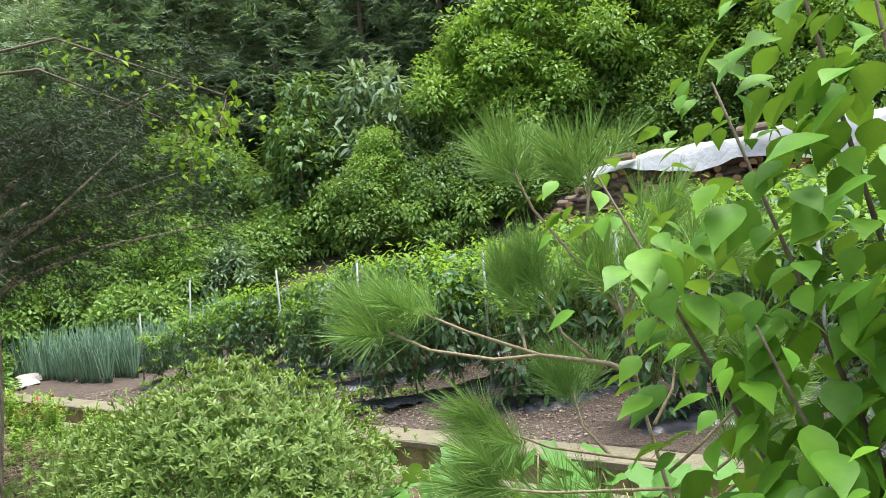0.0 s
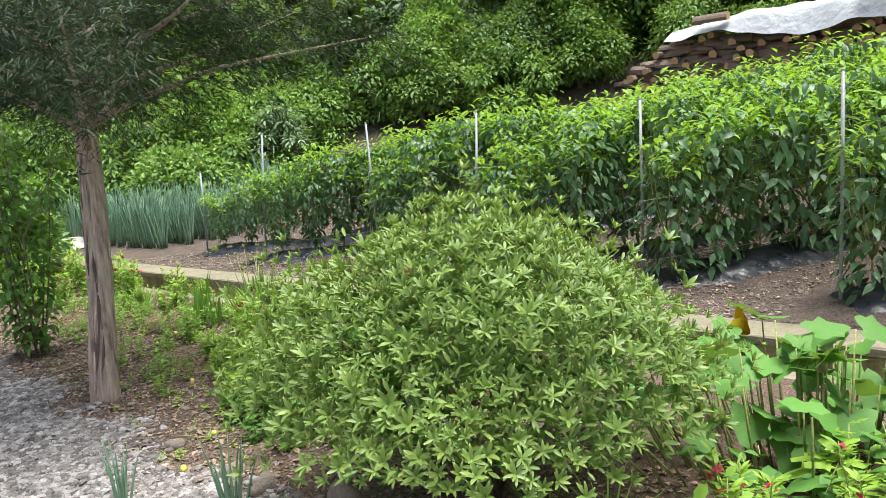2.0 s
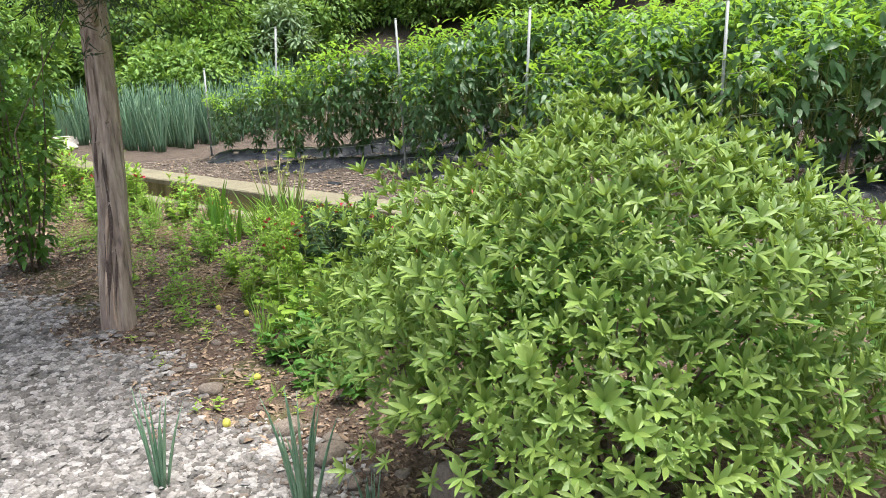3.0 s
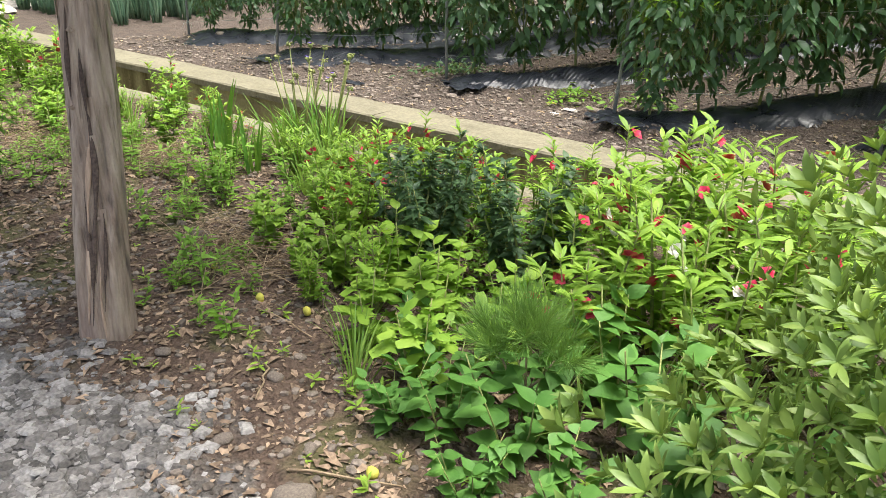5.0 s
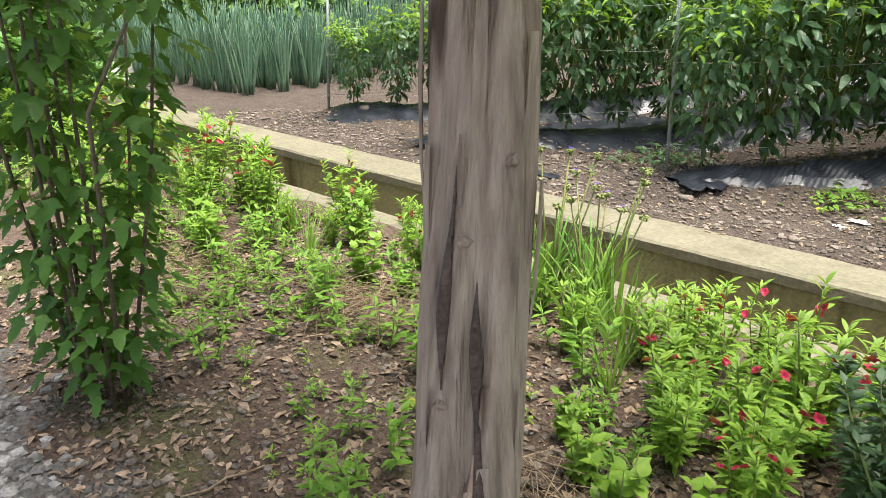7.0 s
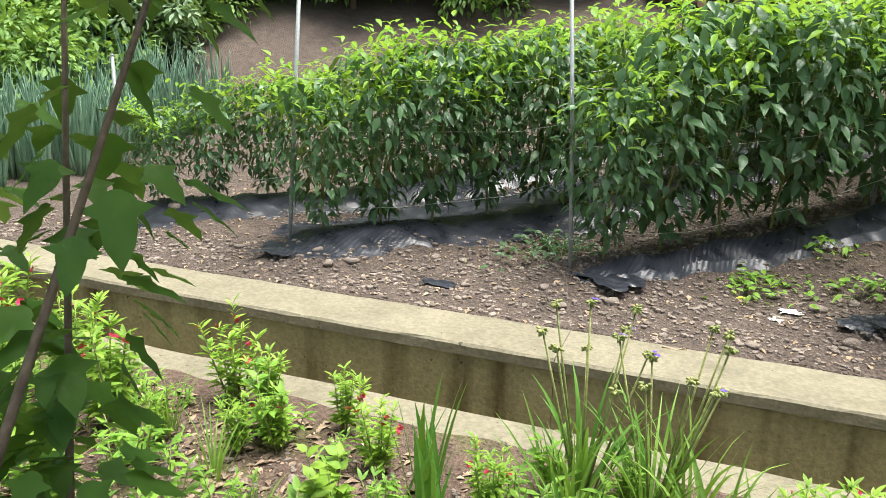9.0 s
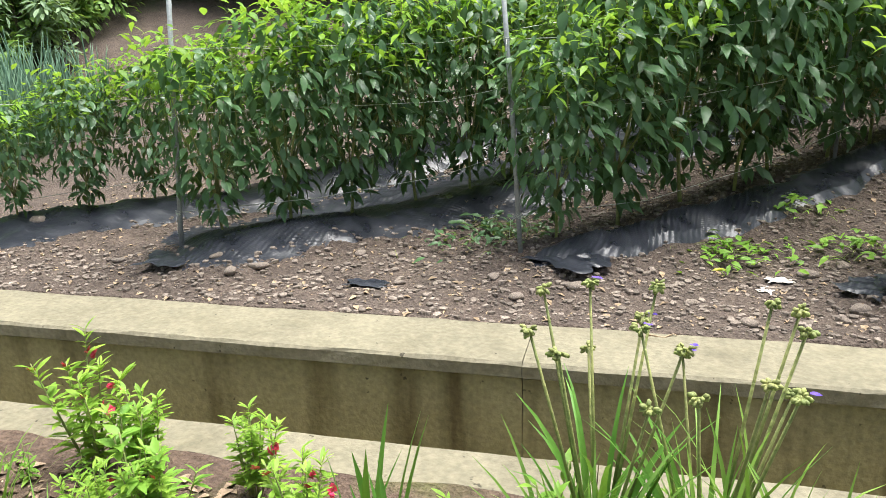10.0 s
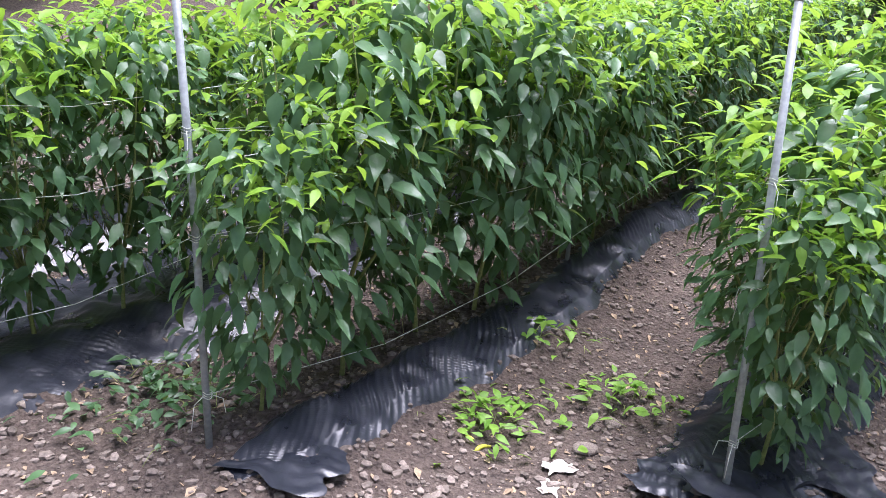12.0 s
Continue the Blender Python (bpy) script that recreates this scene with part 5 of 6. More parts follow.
# ---------- juniper tree over the path ----------
def spray_shape(seed, n=15, long=(0.3, 0.52), w=0.075):
    """A drooping fan of fine twigs with short needles."""
    rng = np.random.default_rng(seed)
    g = Geo()
    t = rng.uniform(0, 1, n)
    a = rng.uniform(-0.9, 0.9, n)
    at = np.stack([0.5 * t * np.sin(a), t * np.cos(a * 0.6), -0.25 * t * t + rng.normal(0, 0.05, n)], 1)
    y = np.stack([np.sin(a * 1.3) + rng.normal(0, 0.3, n), 0.8 + 0 * a, rng.normal(-0.2, 0.3, n)], 1)
    g.scatter((np.array([(-w, 0, 0), (w, 0, 0), (0.0, 1, -0.1)]), np.array([(0, 1, 2)])), at, y, random_dirs(n, rng), rng.uniform(*long, n))
    return np.concatenate(g.v), np.concatenate(g.f)


M_CRACK = plain("rotten_crack", (0.06, 0.042, 0.037), (0.15, 0.11, 0.09), 30, 0.9, 120, 0.008)
M_BARE = plain("bare_wood", (0.42, 0.29, 0.21), (0.56, 0.42, 0.32), 30, 0.8, 120, 0.004, squash=(1, 1, 0.15))


def trunk_x(z):
    return np.interp(z, [-0.1, 0.26, 0.66, 1.06, 1.5, 2.9], [0.0, 0.004, -0.04, -0.075, -0.12, -0.26])


def trunk_y(z):
    return np.interp(z, [-0.1, 0.26, 0.66, 1.06, 1.5, 2.9], [-0.01, 0.012, 0.068, 0.105, 0.13, 0.22])


def juniper():
    rng = np.random.default_rng(1000)
    e = thing("juniper_tree", pose(2.315, -3.63, -0.16), "old juniper tree with bare stringy grey-brown trunk and dark crown", "tree")
    zs = np.linspace(-0.08, 2.9, 64)
    cx, cy = trunk_x(zs), trunk_y(zs)
    th = np.arange(40) * 2 * np.pi / 40
    v = []
    for k, z in enumerate(zs):
        base = np.interp(z, [-0.1, 0.02, 0.25, 0.7, 1.3, 2.9], [0.100, 0.086, 0.078, 0.072, 0.066, 0.048])
        r = base * (1 + 0.05 * np.sin(3 * th + 1.5 * z) + 0.05 * np.sin(7 * th - 2.2 * z + 1.3 * np.sin(5 * z)) + 0.035 * np.sin(13 * th + 1.1 * z + np.sin(9 * z)))
        scar = np.exp(-((np.angle(np.exp(1j * (th + 0.72 - 0.1 * np.sin(6 * z)))) / 0.20) ** 2)) * np.clip(1 - np.abs(z - 0.72) / 0.45, 0, 1)
        scar2 = np.exp(-((np.angle(np.exp(1j * (th + 1.1 + 0.1 * np.sin(9 * z)))) / 0.13) ** 2)) * np.clip(1 - np.abs(z - 0.35) / 0.3, 0, 1)
        r = r - 0.016 * scar - 0.012 * scar2
        v.append(np.stack([cx[k] + r * np.cos(th), cy[k] + r * np.sin(th), np.full(40, z)], 1))
    i = (np.arange(63)[:, None] * 40 + np.arange(40)[None]).ravel()
    j = (np.arange(63)[:, None] * 40 + (np.arange(40)[None] + 1) % 40).ravel()
    part("trunk", Geo().add(np.concatenate(v), np.concatenate([np.stack([i, j, j + 40], 1), np.stack([i, j + 40, i + 40], 1)])), M_BARK, e)
    knobs = Geo()
    for a, z in ((-1.3, 0.78), (-0.4, 0.45), (-0.2, 1.1), (-1.0, 1.0)):
        knobs.scatter((rock_geo(rng, 0.8, 0.2, 1).v[0], rock_geo(rng, 0.8, 0.2, 1).f[0]), [(trunk_x(z) + 0.07 * np.cos(a), trunk_y(z) + 0.07 * np.sin(a), z)], [(0, 0, 1.0)], [(1.0, 0, 0)], 0.014)
    part("knot", knobs, M_BARK, e)
    crack, pale = Geo(), Geo()
    for a0, za, zb, w, g in ((-0.62, 0.95, 0.55, 0.05, crack), (-0.55, 0.75, 0.25, 0.055, crack), (-0.85, 0.55, 0.1, 0.04, crack), (-0.30, 0.5, 0.15, 0.03, crack), (-1.25, 1.1, 0.8, 0.04, crack), (-0.72, 0.72, 0.38, 0.045, pale), (-0.95, 0.42, 0.1, 0.05, pale), (-0.40, 0.3, 0.05, 0.035, pale)):
        z = np.linspace(za, zb, 14)
        ang = a0 + 0.10 * np.sin(11 * z + a0 * 9)
        rr = np.interp(z, [0.02, 0.25, 0.7, 1.3], [0.086, 0.078, 0.072, 0.066]) + (0.0005 if g is crack else 0.002)
        ox, oy = trunk_x(z), trunk_y(z)
        pts = np.stack([ox + rr * np.cos(ang), oy + rr * np.sin(ang), z], 1)
        wid = 0.5 * w * np.sin(np.linspace(0.05, 3.1, 14)) * 0.35 * (1 + 0.5 * np.sin(23 * z))
        g.tube(pts, np.maximum(wid, 0.0008), 6)
    part("bark_crack", crack, M_CRACK, e, "dark rotten fissure")
    part("bare_wood", pale, M_BARE, e, "bare pinkish wood")
    strip = Geo()
    for _ in range(26):
        a, z, l = rng.uniform(-2.6, 0.8), rng.uniform(0.05, 1.5), rng.uniform(0.08, 0.3)
        rr = 0.078
        ox, oy = trunk_x(z), trunk_y(z)
        c = np.array([ox + rr * np.cos(a), oy + rr * np.sin(a), z])
        strip.scatter(blade_shape([0.03, 0.04, 0.035, 0.0], 0.04, 0.3), [c], [(0.02 * np.cos(a), 0.02 * np.sin(a), -1.0)], [(np.cos(a), np.sin(a), 0)], l)
    part("loose_bark", strip, M_BARK, e)
    limbs, crown = Geo(), Geo()
    shapes = [spray_shape(1010 + k, 34, (0.12, 0.24), 0.07) for k in range(4)]
    for k in range(26):
        a = k * 2.4 + rng.uniform(-0.3, 0.3)
        z0 = 1.55 + 1.2 * (k / 26)
        l = rng.uniform(0.8, 1.9)
        o = np.array([np.cos(a), np.sin(a), 0])
        p0 = np.array([trunk_x(z0), trunk_y(z0), z0])
        p1, p2 = p0 + o * l * 0.5 + (0, 0, 0.30), p0 + o * l + (0, 0, 0.35 + 0.3 * rng.random())
        limbs.tube([p0, p0 + o * 0.2 * l + (0, 0, 0.15), p1, p2], [0.026, 0.02, 0.012, 0.004], 6)
        n = 190
        t = rng.uniform(0.22, 1.05, n)
        at = p0 + (p2 - p0) * t[:, None] + (0, 0, 0.12) + rng.normal(0, (0.17, 0.17, 0.14), (n, 3))
        d = o + rng.normal(0, 0.7, (n, 3)) + (0, 0, -0.25)
        for w in range(4):
            s = slice(w, n, 4)
            crown.scatter(shapes[w], at[s], d[s], np.tile([0, 0, 1.0], (len(at[s]), 1)), rng.uniform(0.16, 0.30, len(at[s])))
    part("limb_framework", limbs, M_BARK, e)
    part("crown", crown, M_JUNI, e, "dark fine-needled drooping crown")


juniper()


def leafy_branch(base, pts, spread, n, seed, size, label):
    """A drooping leafy branch of the plum tree whose trunk stands beside the path."""
    rng = np.random.default_rng(seed)
    pts = np.array(pts, float) - base
    g, lf = Geo(), Geo()
    g.tube(pts, np.linspace(0.016, 0.004, len(pts)), 6)
    for k in range(n):
        t = rng.uniform(0.35, 1.0) * (len(pts) - 1)
        i = min(int(t), len(pts) - 2)
        p = pts[i] + (pts[i + 1] - pts[i]) * (t - i)
        q = p + rng.normal(0, spread, 3) * (1, 1, 0.8) - (0, 0, 0.05)
        if k % 4 == 0:
            g.tube([p, 0.5 * (p + q) + (0, 0, 0.02), q], [0.004, 0.003, 0.001], 4)
        lf.scatter(BROAD, [q], [rng.normal(0, 0.6, 3) - (0, 0, 0.6)], [rng.normal(0, 0.3, 3) + (0, 0, 1.0)], size * rng.uniform(0.6, 1.1), 0.9)
    return g, lf


def plum_tree():
    base = np.array([1.2, -5.5, -0.14])
    e = thing("plum_tree", pose(*base), "young plum tree with lime green leaves on drooping branches", "tree")
    part("trunk", Geo().tube([(0, 0, -0.05), (0.02, 0.1, 1.2), (0.1, 0.5, 2.4), (0.15, 1.2, 3.4)], [0.035, 0.03, 0.025, 0.015], 8), M_TWIG, e)
    for k, (pts, sp, n) in enumerate((([(1.3, -4.4, 3.2), (2.2, -3.0, 3.3), (2.8, -2.1, 2.75), (3.1, -2.2, 2.25)], 0.13, 120), ([(1.3, -4.4, 3.2), (2.4, -2.9, 3.5), (3.1, -1.85, 2.95), (3.65, -2.2, 2.55)], 0.13, 130), ([(1.3, -4.4, 3.2), (1.1, -3.2, 3.0), (1.05, -2.45, 2.3), (0.98, -2.5, 2.05)], 0.14, 60),
                                      ([(1.3, -4.4, 3.2), (1.4, -3.5, 2.9), (1.5, -2.8, 2.2), (1.52, -2.95, 1.95)], 0.16, 70), ([(1.3, -4.4, 3.2), (0.4, -3.4, 3.1), (-0.2, -2.4, 2.6), (-0.5, -2.6, 2.2)], 0.22, 110), ([(1.3, -4.4, 3.2), (0.9, -3.9, 3.3), (0.6, -3.3, 2.9), (0.4, -3.5, 2.4)], 0.22, 120))):
        g, lf = leafy_branch(base, pts, sp, n, 1020 + k, 0.085, "")
        part("branch", g, M_TWIG, e)
        part("foliage", lf, M_LIME, e)


plum_tree()


# ---------- wood edge ----------
def crown_tree(name, seed, mat, label, h, r, low, leaf, size, n, lumps=26, dark=True):
    """A tree: tapered trunk, limbs, and a crown of leaf clumps with gaps."""
    rng = np.random.default_rng(seed)
    e = thing(name, pose(0, 0, -60), label, "tree" if h > 3.4 else "bush", "woodland plants")
    tr = Geo().tube([(0, 0, -0.3), (0.05 * h * 0.1, 0, 0.4 * h), (0, 0.02 * h, 0.92 * h)], [0.025 * h + 0.02, 0.016 * h, 0.004 * h], 7)
    fo = Geo()
    for k in range(lumps):
        z = h * (low + (0.97 - low) * ((k + 0.5) / lumps))
        wid = r * np.sin(np.pi * np.clip(0.18 + 0.80 * (z / h - low) / (1 - low), 0.05, 0.98)) ** 0.7
        a = k * 2.4 + rng.uniform(-0.5, 0.5)
        rad = wid * rng.uniform(0.35, 0.95)
        c = np.array([rad * np.cos(a), rad * np.sin(a), z])
        tr.tube([(0, 0, max(0.1 * h, z - 0.18 * h)), c * (0.6, 0.6, 1) - (0, 0, 0.05 * h), c], [0.008 * h, 0.005 * h, 0.002 * h], 4)
        m = n // lumps
        d = random_dirs(m, rng, -0.7, 1.0)
        lump = rng.uniform(0.24, 0.42) * r * (1.1 if h > 3.4 else 1.0)
        at = c + d * lump * np.array([1, 1, 0.7]) * rng.uniform(0.45, 1.1, m)[:, None]
        y = d + rng.normal(0, 0.4, (m, 3)) - (0, 0, 0.35)
        fo.scatter(leaf, at, y, d + (0, 0, 0.9), size * rng.uniform(0.6, 1.25, m), rng.uniform(0.8, 1.2, m))
    part("trunk", tr, M_TWIG, e)
    part("crown", fo, mat, e)
    return e


def conifer_tree(seed, h, r):
    rng = np.random.default_rng(seed)
    e = thing("conifer_tree", pose(0, 0, -60), "tall dark blue-green conifer on the wooded slope", "tree", "woodland conifers")
    tr = Geo().tube([(0, 0, -0.4), (0, 0, 0.5 * h), (0.05, 0, h)], [0.14, 0.09, 0.02], 7)
    fo = Geo()
    shape = spray_shape(seed)
    for k in range(70):
        z = h * (0.10 + 0.88 * (k + rng.random()) / 70)
        l = r * (1.02 - 0.75 * z / h) * rng.uniform(0.6, 1.1)
        a = k * 2.4 + rng.uniform(-0.4, 0.4)
        o = np.array([np.cos(a), np.sin(a), 0])
        tr.tube([(0, 0, z), o * 0.5 * l + (0, 0, z + 0.05), o * l + (0, 0, z - 0.12 * l)], [0.03, 0.018, 0.006], 4)
        m = 15
        t = rng.uniform(0.2, 1.05, m)
        at = o * (l * t)[:, None] + np.stack([0 * t, 0 * t, z - 0.12 * l * t * t], 1) + rng.normal(0, 0.16, (m, 3))
        d = o + rng.normal(0, 0.6, (m, 3)) - (0, 0, 0.15)
        fo.scatter(shape, at, d, np.tile([0, 0, 1.0], (m, 1)), rng.uniform(0.42, 0.75, m))
    part("trunk", tr, M_TWIG, e)
    part("crown", fo, M_CONIF, e)
    return e


CONIF = [conifer_tree(1100 + k, 9.0, 2.3) for k in range(2)]
THICK = [crown_tree("thicket_bush", 1110 + k, (M_WOODB, M_WOODA)[k], "dense green thicket bush on the bank", 2.6, 1.5, 0.12, SMALL, 0.14, 8000, 34) for k in range(2)]
DARKB = crown_tree("dark_shrub", 1115, M_WOODB, "tall dark glossy-leaved shrub at the wood edge", 3.3, 1.25, 0.08, OVATE, 0.19, 2600, 30)
BRAMB = crown_tree("bramble_bush", 1116, M_WOODA, "low sprawling bramble bush covering the bank", 1.3, 1.35, 0.05, SMALL, 0.125, 6000, 26)
YOUNG = [crown_tree("young_tree", 1120 + k, M_SPRING, "leafy light green young tree at the wood edge", 4.6, 1.7, 0.10, SMALL, 0.155, 14000, 44) for k in range(2)]
WOOD = [crown_tree("broadleaf_tree", 1130 + k, (M_WOODA, M_WOODB)[k], "broad-leaved green tree on the wooded hillside", 7.5, 2.6, 0.15, SMALL, 0.24, 12000, 46) for k in range(2)]
GREYB = crown_tree("grey_shrub", 1140, M_CONIF, "thin grey-leaved shrub at the wood edge", 2.8, 1.2, 0.1, LANCE, 0.26, 2600, 26)


def stand(src, x, y, s=1.0, sz=None):
    m = pose(x, y, on_ground(x, y, -0.05), 0, 0, random.uniform(0, 360)) @ Matrix.Diagonal((s, s, sz or s * random.uniform(0.85, 1.2), 1))
    if src.name not in used:
        used.add(src.name)
        src.matrix_basis = m
        return src
    c = copy_thing(src, pose(0, 0, 0))
    c.matrix_basis = m
    return c


# bank on the far side of the scallions
for x, y, s in ((-7.6, 0.6, 0.9), (-8.2, 2.2, 1.0), (-8.4, 4.0, 0.8), (-9.2, 0.8, 1.1), (-9.4, 2.9, 1.1), (-10.4, 1.2, 1.2), (-10.6, -0.6, 1.2), (-9.2, -1.0, 1.0), (-8.9, 4.6, 1.0), (-11.8, 0.2, 1.3), (-11.5, 2.4, 1.3), (-10.8, 4.4, 1.2), (-10.2, -2.4, 1.2), (-11.6, -2.0, 1.3), (-7.6, 6.6, 0.9), (-12.6, -3.6, 1.3), (-9.8, -3.9, 1.0)):
    stand(BRAMB, x, y, s)
for x, y, s, k in ((-11.6, 4.2, 1.1, 1), (-12.8, 2.6, 1.2, 0), (-12.2, 0.6, 1.1, 1), (-12.8, -1.2, 1.2, 0), (-10.0, 6.4, 1.0, 0), (-8.6, 8.2, 1.0, 0), (-7.2, 8.4, 0.9, 0), (-12.4, -3.0, 1.3, 1), (-6.4, 9.4, 0.9, 0), (-5.6, 8.2, 0.7, 0), (-13.5, 4.5, 1.2, 0), (-4.8, 10.2, 0.8, 0), (-3.6, 11.8, 1.0, 0), (-2.0, 12.2, 1.0, 1), (-0.4, 12.6, 1.0, 0), (1.6, 12.8, 1.0, 1), (3.4, 13, 1.0, 0), (5.2, 12.6, 0.9, 1), (-14.0, -4.6, 1.4, 0), (7.5, 12.2, 1.0, 0)):
    stand(THICK[k], x, y, s)
for x, y, s in ((-5.2, 7.2, 0.95), (-5.6, 8.9, 1.1), (-6.2, 7.4, 1.0), (-4.6, 9.2, 0.9), (-6.6, 8.4, 1.1), (-8.0, 5.8, 1.0), (-8.8, 6.8, 1.1), (-8.6, 3.4, 1.0), (-2.6, 10.6, 0.9), (-1.0, 11.0, 0.9), (1.0, 11.2, 0.9), (3.0, 11.4, 0.9)):
    stand(BRAMB, x, y, s)
stand(DARKB, -8.6, 5.4, 1.0)
stand(YOUNG[0], -8.6, 1.6, 0.5)
stand(DARKB, -9.9, 3.6, 0.85)
stand(GREYB, -7.6, 2.8, 0.6)
stand(YOUNG[1], -10.8, 0.2, 0.62)
stand(THICK[1], -9.2, -2.0, 0.8)
stand(YOUNG[0], -6.9, 6.6, 0.55)
stand(DARKB, -8.9, 0.1, 0.55)
stand(YOUNG[1], -11.4, 3.2, 0.7)
stand(THICK[0], -10.4, 2.2, 0.85)
stand(DARKB, -5.4, 8.2, 0.7)
stand(DARKB, -9.4, 6.2, 1.15)
stand(DARKB, -7.9, 7.2, 0.8)
stand(THICK[1], -4.4, 8.8, 0.75)
stand(THICK[0], -5.6, 7.6, 0.8)
stand(THICK[1], -6.6, 5.9, 0.75)
stand(GREYB, -7.6, 7.9, 1.1)
stand(GREYB, -8.3, 7.6, 1.25)
stand(YOUNG[0], -6.2, 9.6, 1.0)
stand(YOUNG[1], -5.2, 10.9, 1.15)
stand(YOUNG[0], -3.8, 11.2, 0.75)
stand(YOUNG[1], -5.0, 9.8, 0.95)
stand(YOUNG[0], -3.2, 12.4, 1.0)
stand(YOUNG[1], 1.2, 13.6, 0.9)
stand(YOUNG[0], -2.0, 13.2, 0.85)
stand(YOUNG[1], 4.2, 14.0, 0.9)
for x, y, s in ((-11.0, 9.4, 1.0), (-13.2, 7.4, 1.1), (-15.2, 5.4, 1.1), (-14.4, 3.0, 1.0), (-16.2, 1.2, 1.1), (-9.6, 11.6, 1.1), (-12.4, 11.6, 1.2), (-15.0, 9.2, 1.2), (-17.4, 4.0, 1.2), (-16.4, -1.6, 1.1), (-8.0, 12.6, 1.0), (-6.6, 14.2, 1.1), (-18.2, -3.6, 1.2), (-17.5, 7.2, 1.3), (-10.4, 14.4, 1.2), (-15.4, -5.4, 1.0), (-13.8, 0.4, 0.9), (-19.5, 0.5, 1.3)):
    stand(CONIF[rs.randrange(2)], x, y, s)
for x, y, s in ((-4.6, 14.2, 1.0), (-2.6, 15.6, 1.0), (-0.4, 16.2, 1.0), (2.0, 17.0, 1.1), (4.6, 17.0, 1.0), (7.4, 16.0, 1.0), (10.2, 15.0, 1.0), (-5.8, 17.4, 1.2), (-2.0, 19.4, 1.2), (1.6, 20.8, 1.2), (5.4, 21.0, 1.2), (-9.4, 17.8, 1.2), (9.5, 19.5, 1.2), (-14.2, 14.0, 1.3), (-17.6, 11.0, 1.3), (-21.0, 4.0, 1.3), (-21, -3.5, 1.3), (-20.5, 8.5, 1.4), (13.5, 17.5, 1.1), (-19, -8, 1.2), (-16, -9.5, 1.1)):
    stand(WOOD[rs.randrange(2)], x, y, s)
for k in range(14):
    a = radians(rs.uniform(40, 175))
    rr = rs.uniform(24, 46)
    stand(rs.choice(WOOD), 3 + rr * math.cos(a), -4 + rr * math.sin(a), rs.uniform(1.2, 1.7))

# shrubs at the bend of the path
JUNB = crown_tree("low_juniper", 1150, M_HIBI, "rounded brown-green juniper shrub by the channel", 1.5, 0.75, 0.06, SMALL, 0.11, 5200, 26)
stand(JUNB, -3.6, -3.3, 1.05)
stand(JUNB, -5.3, -2.9, 0.9)
stand(BRAMB, -4.6, -4.4, 0.8)
stand(BRAMB, -6.8, -3.8, 1.0)


# ---------- firewood ----------
def log_mesh(seed, split):
    rng = np.random.default_rng(seed)
    n = 9
    th = np.linspace(0, 2 * np.pi, n, endpoint=False)
    r = 1 + 0.12 * rng.normal(size=n)
    if split:
        r = np.where(np.sin(th) < -0.15, 0.35 / np.maximum(-np.sin(th), 0.3), r)
    ring = np.stack([r * np.cos(th), 0 * th, r * np.sin(th)], 1)
    v = np.concatenate([ring + (0, -1, 0), ring * (1.03, 1, 0.97) + (0, 1, 0), [[0, -1, 0.1], [0, 1, 0.1]]])
    f = []
    for i in range(n):
        j = (i + 1) % n
        f += [(i, j, j + n), (i, j + n, i + n)]
    cap = [(2 * n, j, (j + 1) % n)[::1] for j in range(n)] + [(2 * n + 1, n + (j + 1) % n, n + j) for j in range(n)]
    g = Geo().add(v, f + cap)
    me = g.mesh("log", M_LOG, False)
    me.materials.append(M_CUT)
    k = 2 * n
    for p in list(me.polygons)[k:]:
        p.material_index = 1
    return me


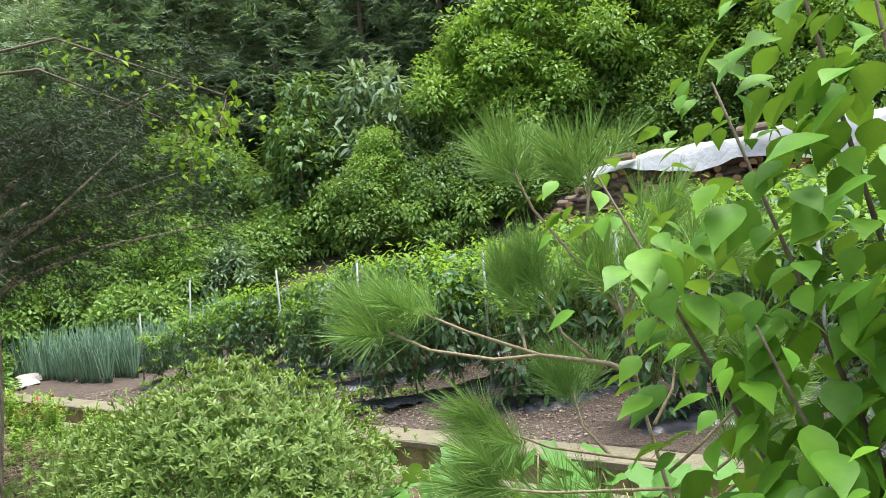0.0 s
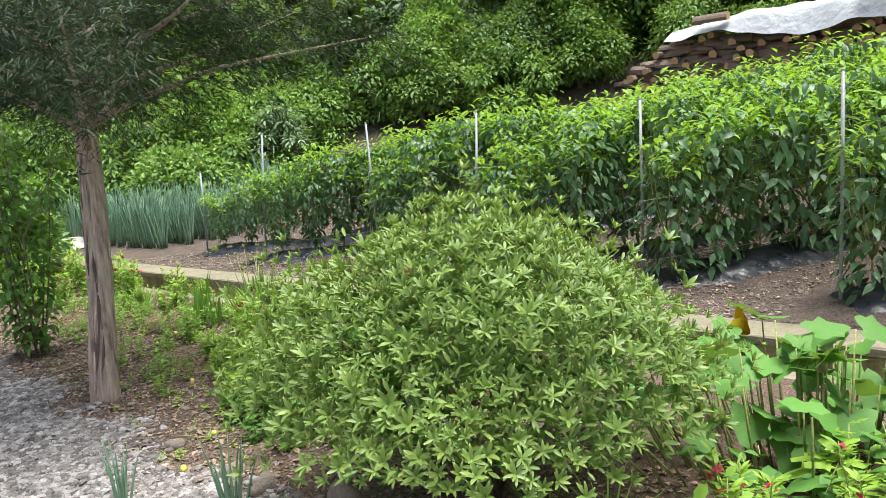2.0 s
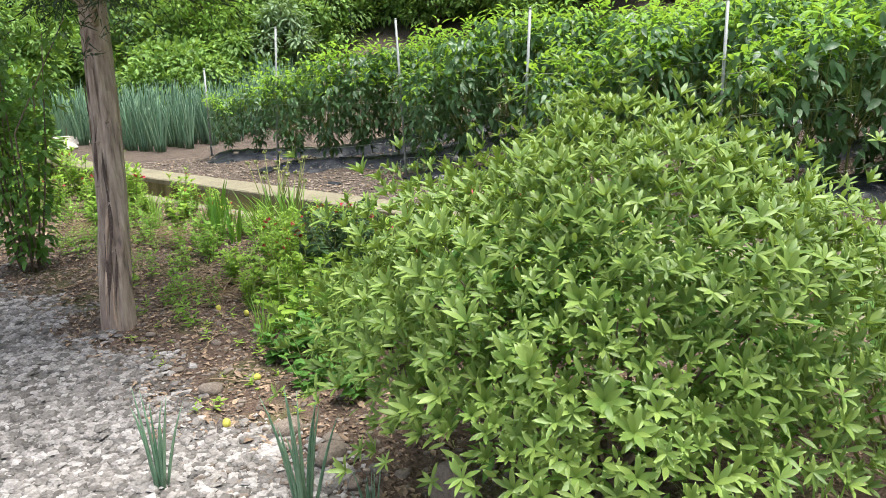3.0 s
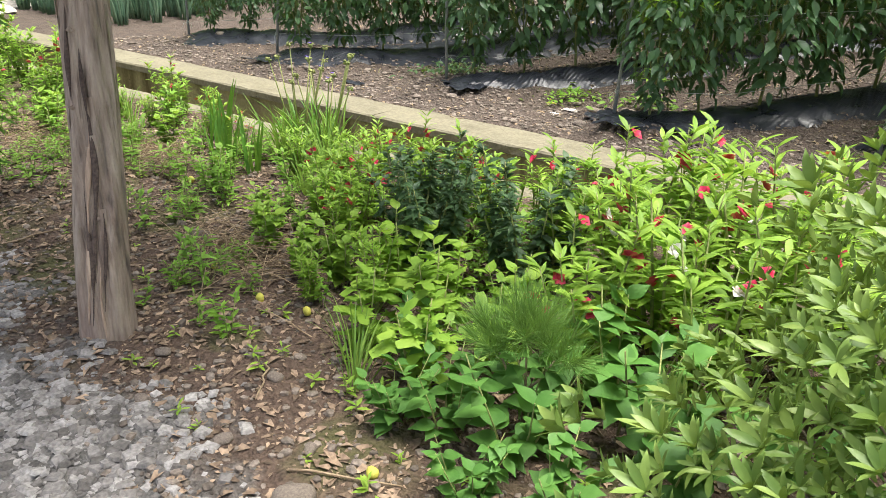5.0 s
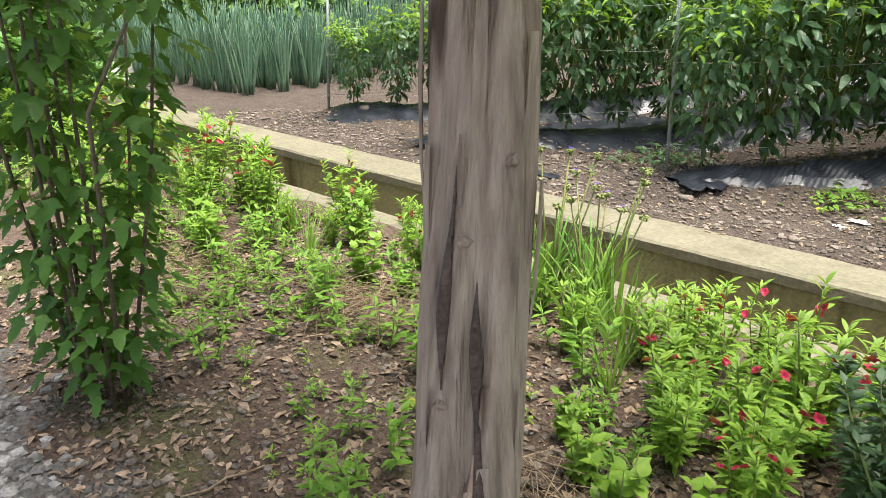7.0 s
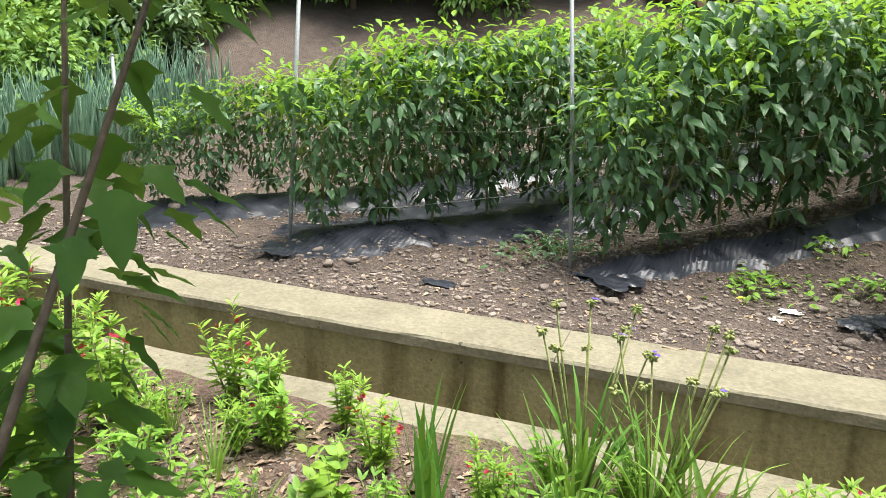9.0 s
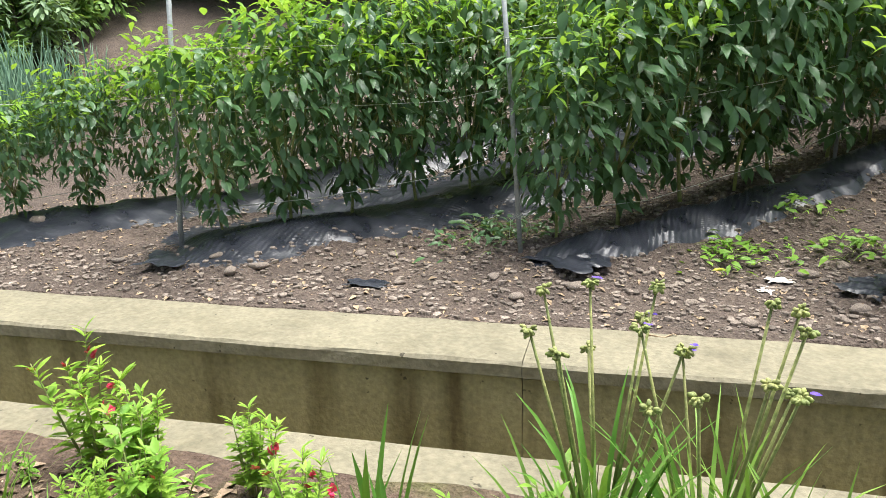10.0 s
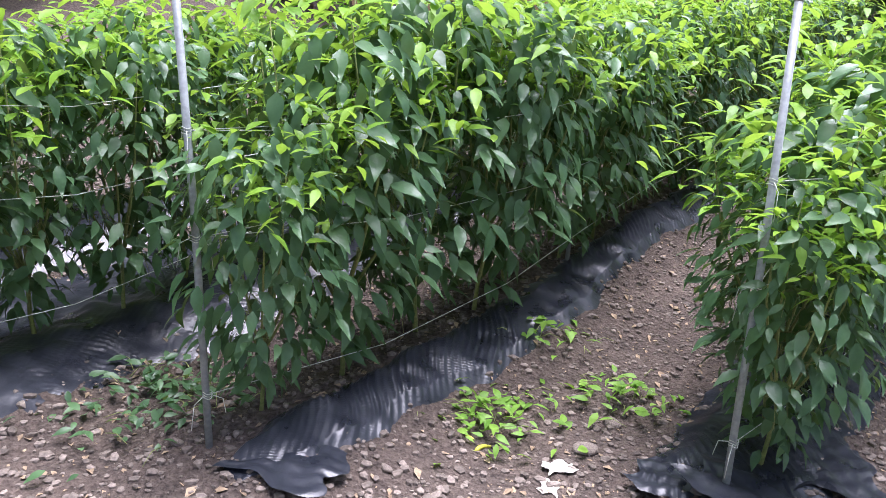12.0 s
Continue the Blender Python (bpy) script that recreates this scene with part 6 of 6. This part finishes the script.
def woodpile():
    rng = np.random.default_rng(1200)
    a, b = np.array([-3.3, 9.1]), np.array([5.9, 10.35])
    u = (b - a) / np.linalg.norm(b - a)
    nrm = np.array([u[1], -u[0]])
    e = thing("firewood_pile", Matrix(), "long stack of split firewood logs on the slope", "firewood pile")
    logs = [log_mesh(1210 + k, k % 2) for k in range(6)]
    L = np.linalg.norm(b - a)
    s = 0.0
    count = 0
    while s < L:
        w = rng.uniform(0.13, 0.24)
        topz = np.interp(s, [0, 0.5, 1.2, 3, 10], [2.38, 2.68, 2.98, 3.0, 3.0])
        foot = a + u * s
        z = on_ground(foot[0], foot[1])
        while z < topz - 0.24 and count < 560:
            hgt = rng.uniform(0.13, 0.2)
            p = a + u * (s + rng.normal(0, 0.02)) + nrm * rng.normal(0, 0.05)
            o = part("log", logs[rng.integers(6)], None, e)
            across = rng.random() < (0.75 if s < 4.5 else 0.25)
            ang = math.degrees(math.atan2(u[1], u[0])) + (rng.normal(0, 14) if across else 90 + rng.normal(0, 6))
            ln = rng.uniform(0.2, 0.32) if not across else rng.uniform(0.16, 0.3)
            o.matrix_basis = pose(p[0], p[1], z + 0.09, rng.normal(0, 5), rng.normal(0, 8), ang + 90) @ Matrix.Diagonal((0.085, ln, 0.085, 1))
            z += hgt
            count += 1
        s += w
    n, m = 120, 22
    v = []
    for i in range(n + 1):
        s = 1.1 + (L + 1.0 - 1.1) * i / n
        base = np.interp(s, [0, 1.1, 1.6, 3, 5, 7, 10, 12], [2.95, 2.97, 3.0, 3.04, 3.06, 3.08, 3.1, 3.1])
        for j in range(m + 1):
            t = j / m
            w = -0.62 + 1.08 * t
            z = base + (0.10 + 0.02 * min(s, 6)) * (1 - (2 * t - 1) ** 2) + 0.04 * np.sin(2.1 * s + 3 * t) + 0.02 * np.sin(5 * s - 9 * t) + 0.012 * np.sin(11 * s + 14 * t)
            if t > 0.8:
                z -= (t - 0.8) * np.interp(s, [1.1, 2.5, 5.5], [0.5, 1.1, 2.3]) * (1 + 0.2 * np.sin(2.3 * s))
            p = a + u * s + nrm * (w + 0.05 * np.sin(3 * s))
            v.append((p[0], p[1], z))
    i = (np.arange(n)[:, None] * (m + 1) + np.arange(m)[None]).ravel()
    g = Geo().add(v, np.concatenate([np.stack([i, i + m + 1, i + m + 2], 1), np.stack([i, i + m + 2, i + 1], 1)]))
    solid("tarpaulin", g, M_TARP, "wrinkled grey-white tarpaulin draped over the firewood pile", "tarpaulin")
    for s, dx in ((2.1, 0.0), (5.0, 0.1)):
        p = a + u * s
        o = solid("holding_log", logs[2], None, "weathered log weighing down the tarpaulin", "log", "tarpaulin weights")
        o.matrix_basis = pose(p[0] + 0.45 * nrm[0], p[1] + 0.45 * nrm[1], np.interp(s, [2.1, 5.0], [3.16, 3.28]), 0, 6, math.degrees(math.atan2(u[1], u[0])) + 90) @ Matrix.Diagonal((0.09, 0.34, 0.09, 1))


woodpile()

# flat stones by the end of the channel and a dark root stump
for x, y, s, r in ((-6.9, -1.75, 0.36, 20), (-7.5, -1.5, 0.42, 60), (-6.4, -2.0, 0.28, -20)):
    g = rock_geo(np.random.default_rng(int(100 * s)), 0.22, 0.3)
    solid("flat_stone", g, M_SLAB, "flat pale stone slab by the channel end", "stone slab", "flat stones", m=pose(x, y, on_ground(x, y, 0.05), 4, 3, r) @ Matrix.Scale(s, 4), smooth=False)
g = Geo()
rng = np.random.default_rng(1300)
for k in range(16):
    a = k * 0.4
    g.tube([(0.05 * np.cos(a), 0.05 * np.sin(a), 0.35), (0.3 * np.cos(a), 0.3 * np.sin(a), 0.25 + 0.1 * rng.random()), (0.55 * np.cos(a), 0.55 * np.sin(a), -0.02)], [0.09, 0.06, 0.03], 7)
solid("root_stump", g, M_TWIG, "dark weathered root stump near the scallion bed", "stump", m=pose(-8.3, -1.1, on_ground(-8.3, -1.1)))
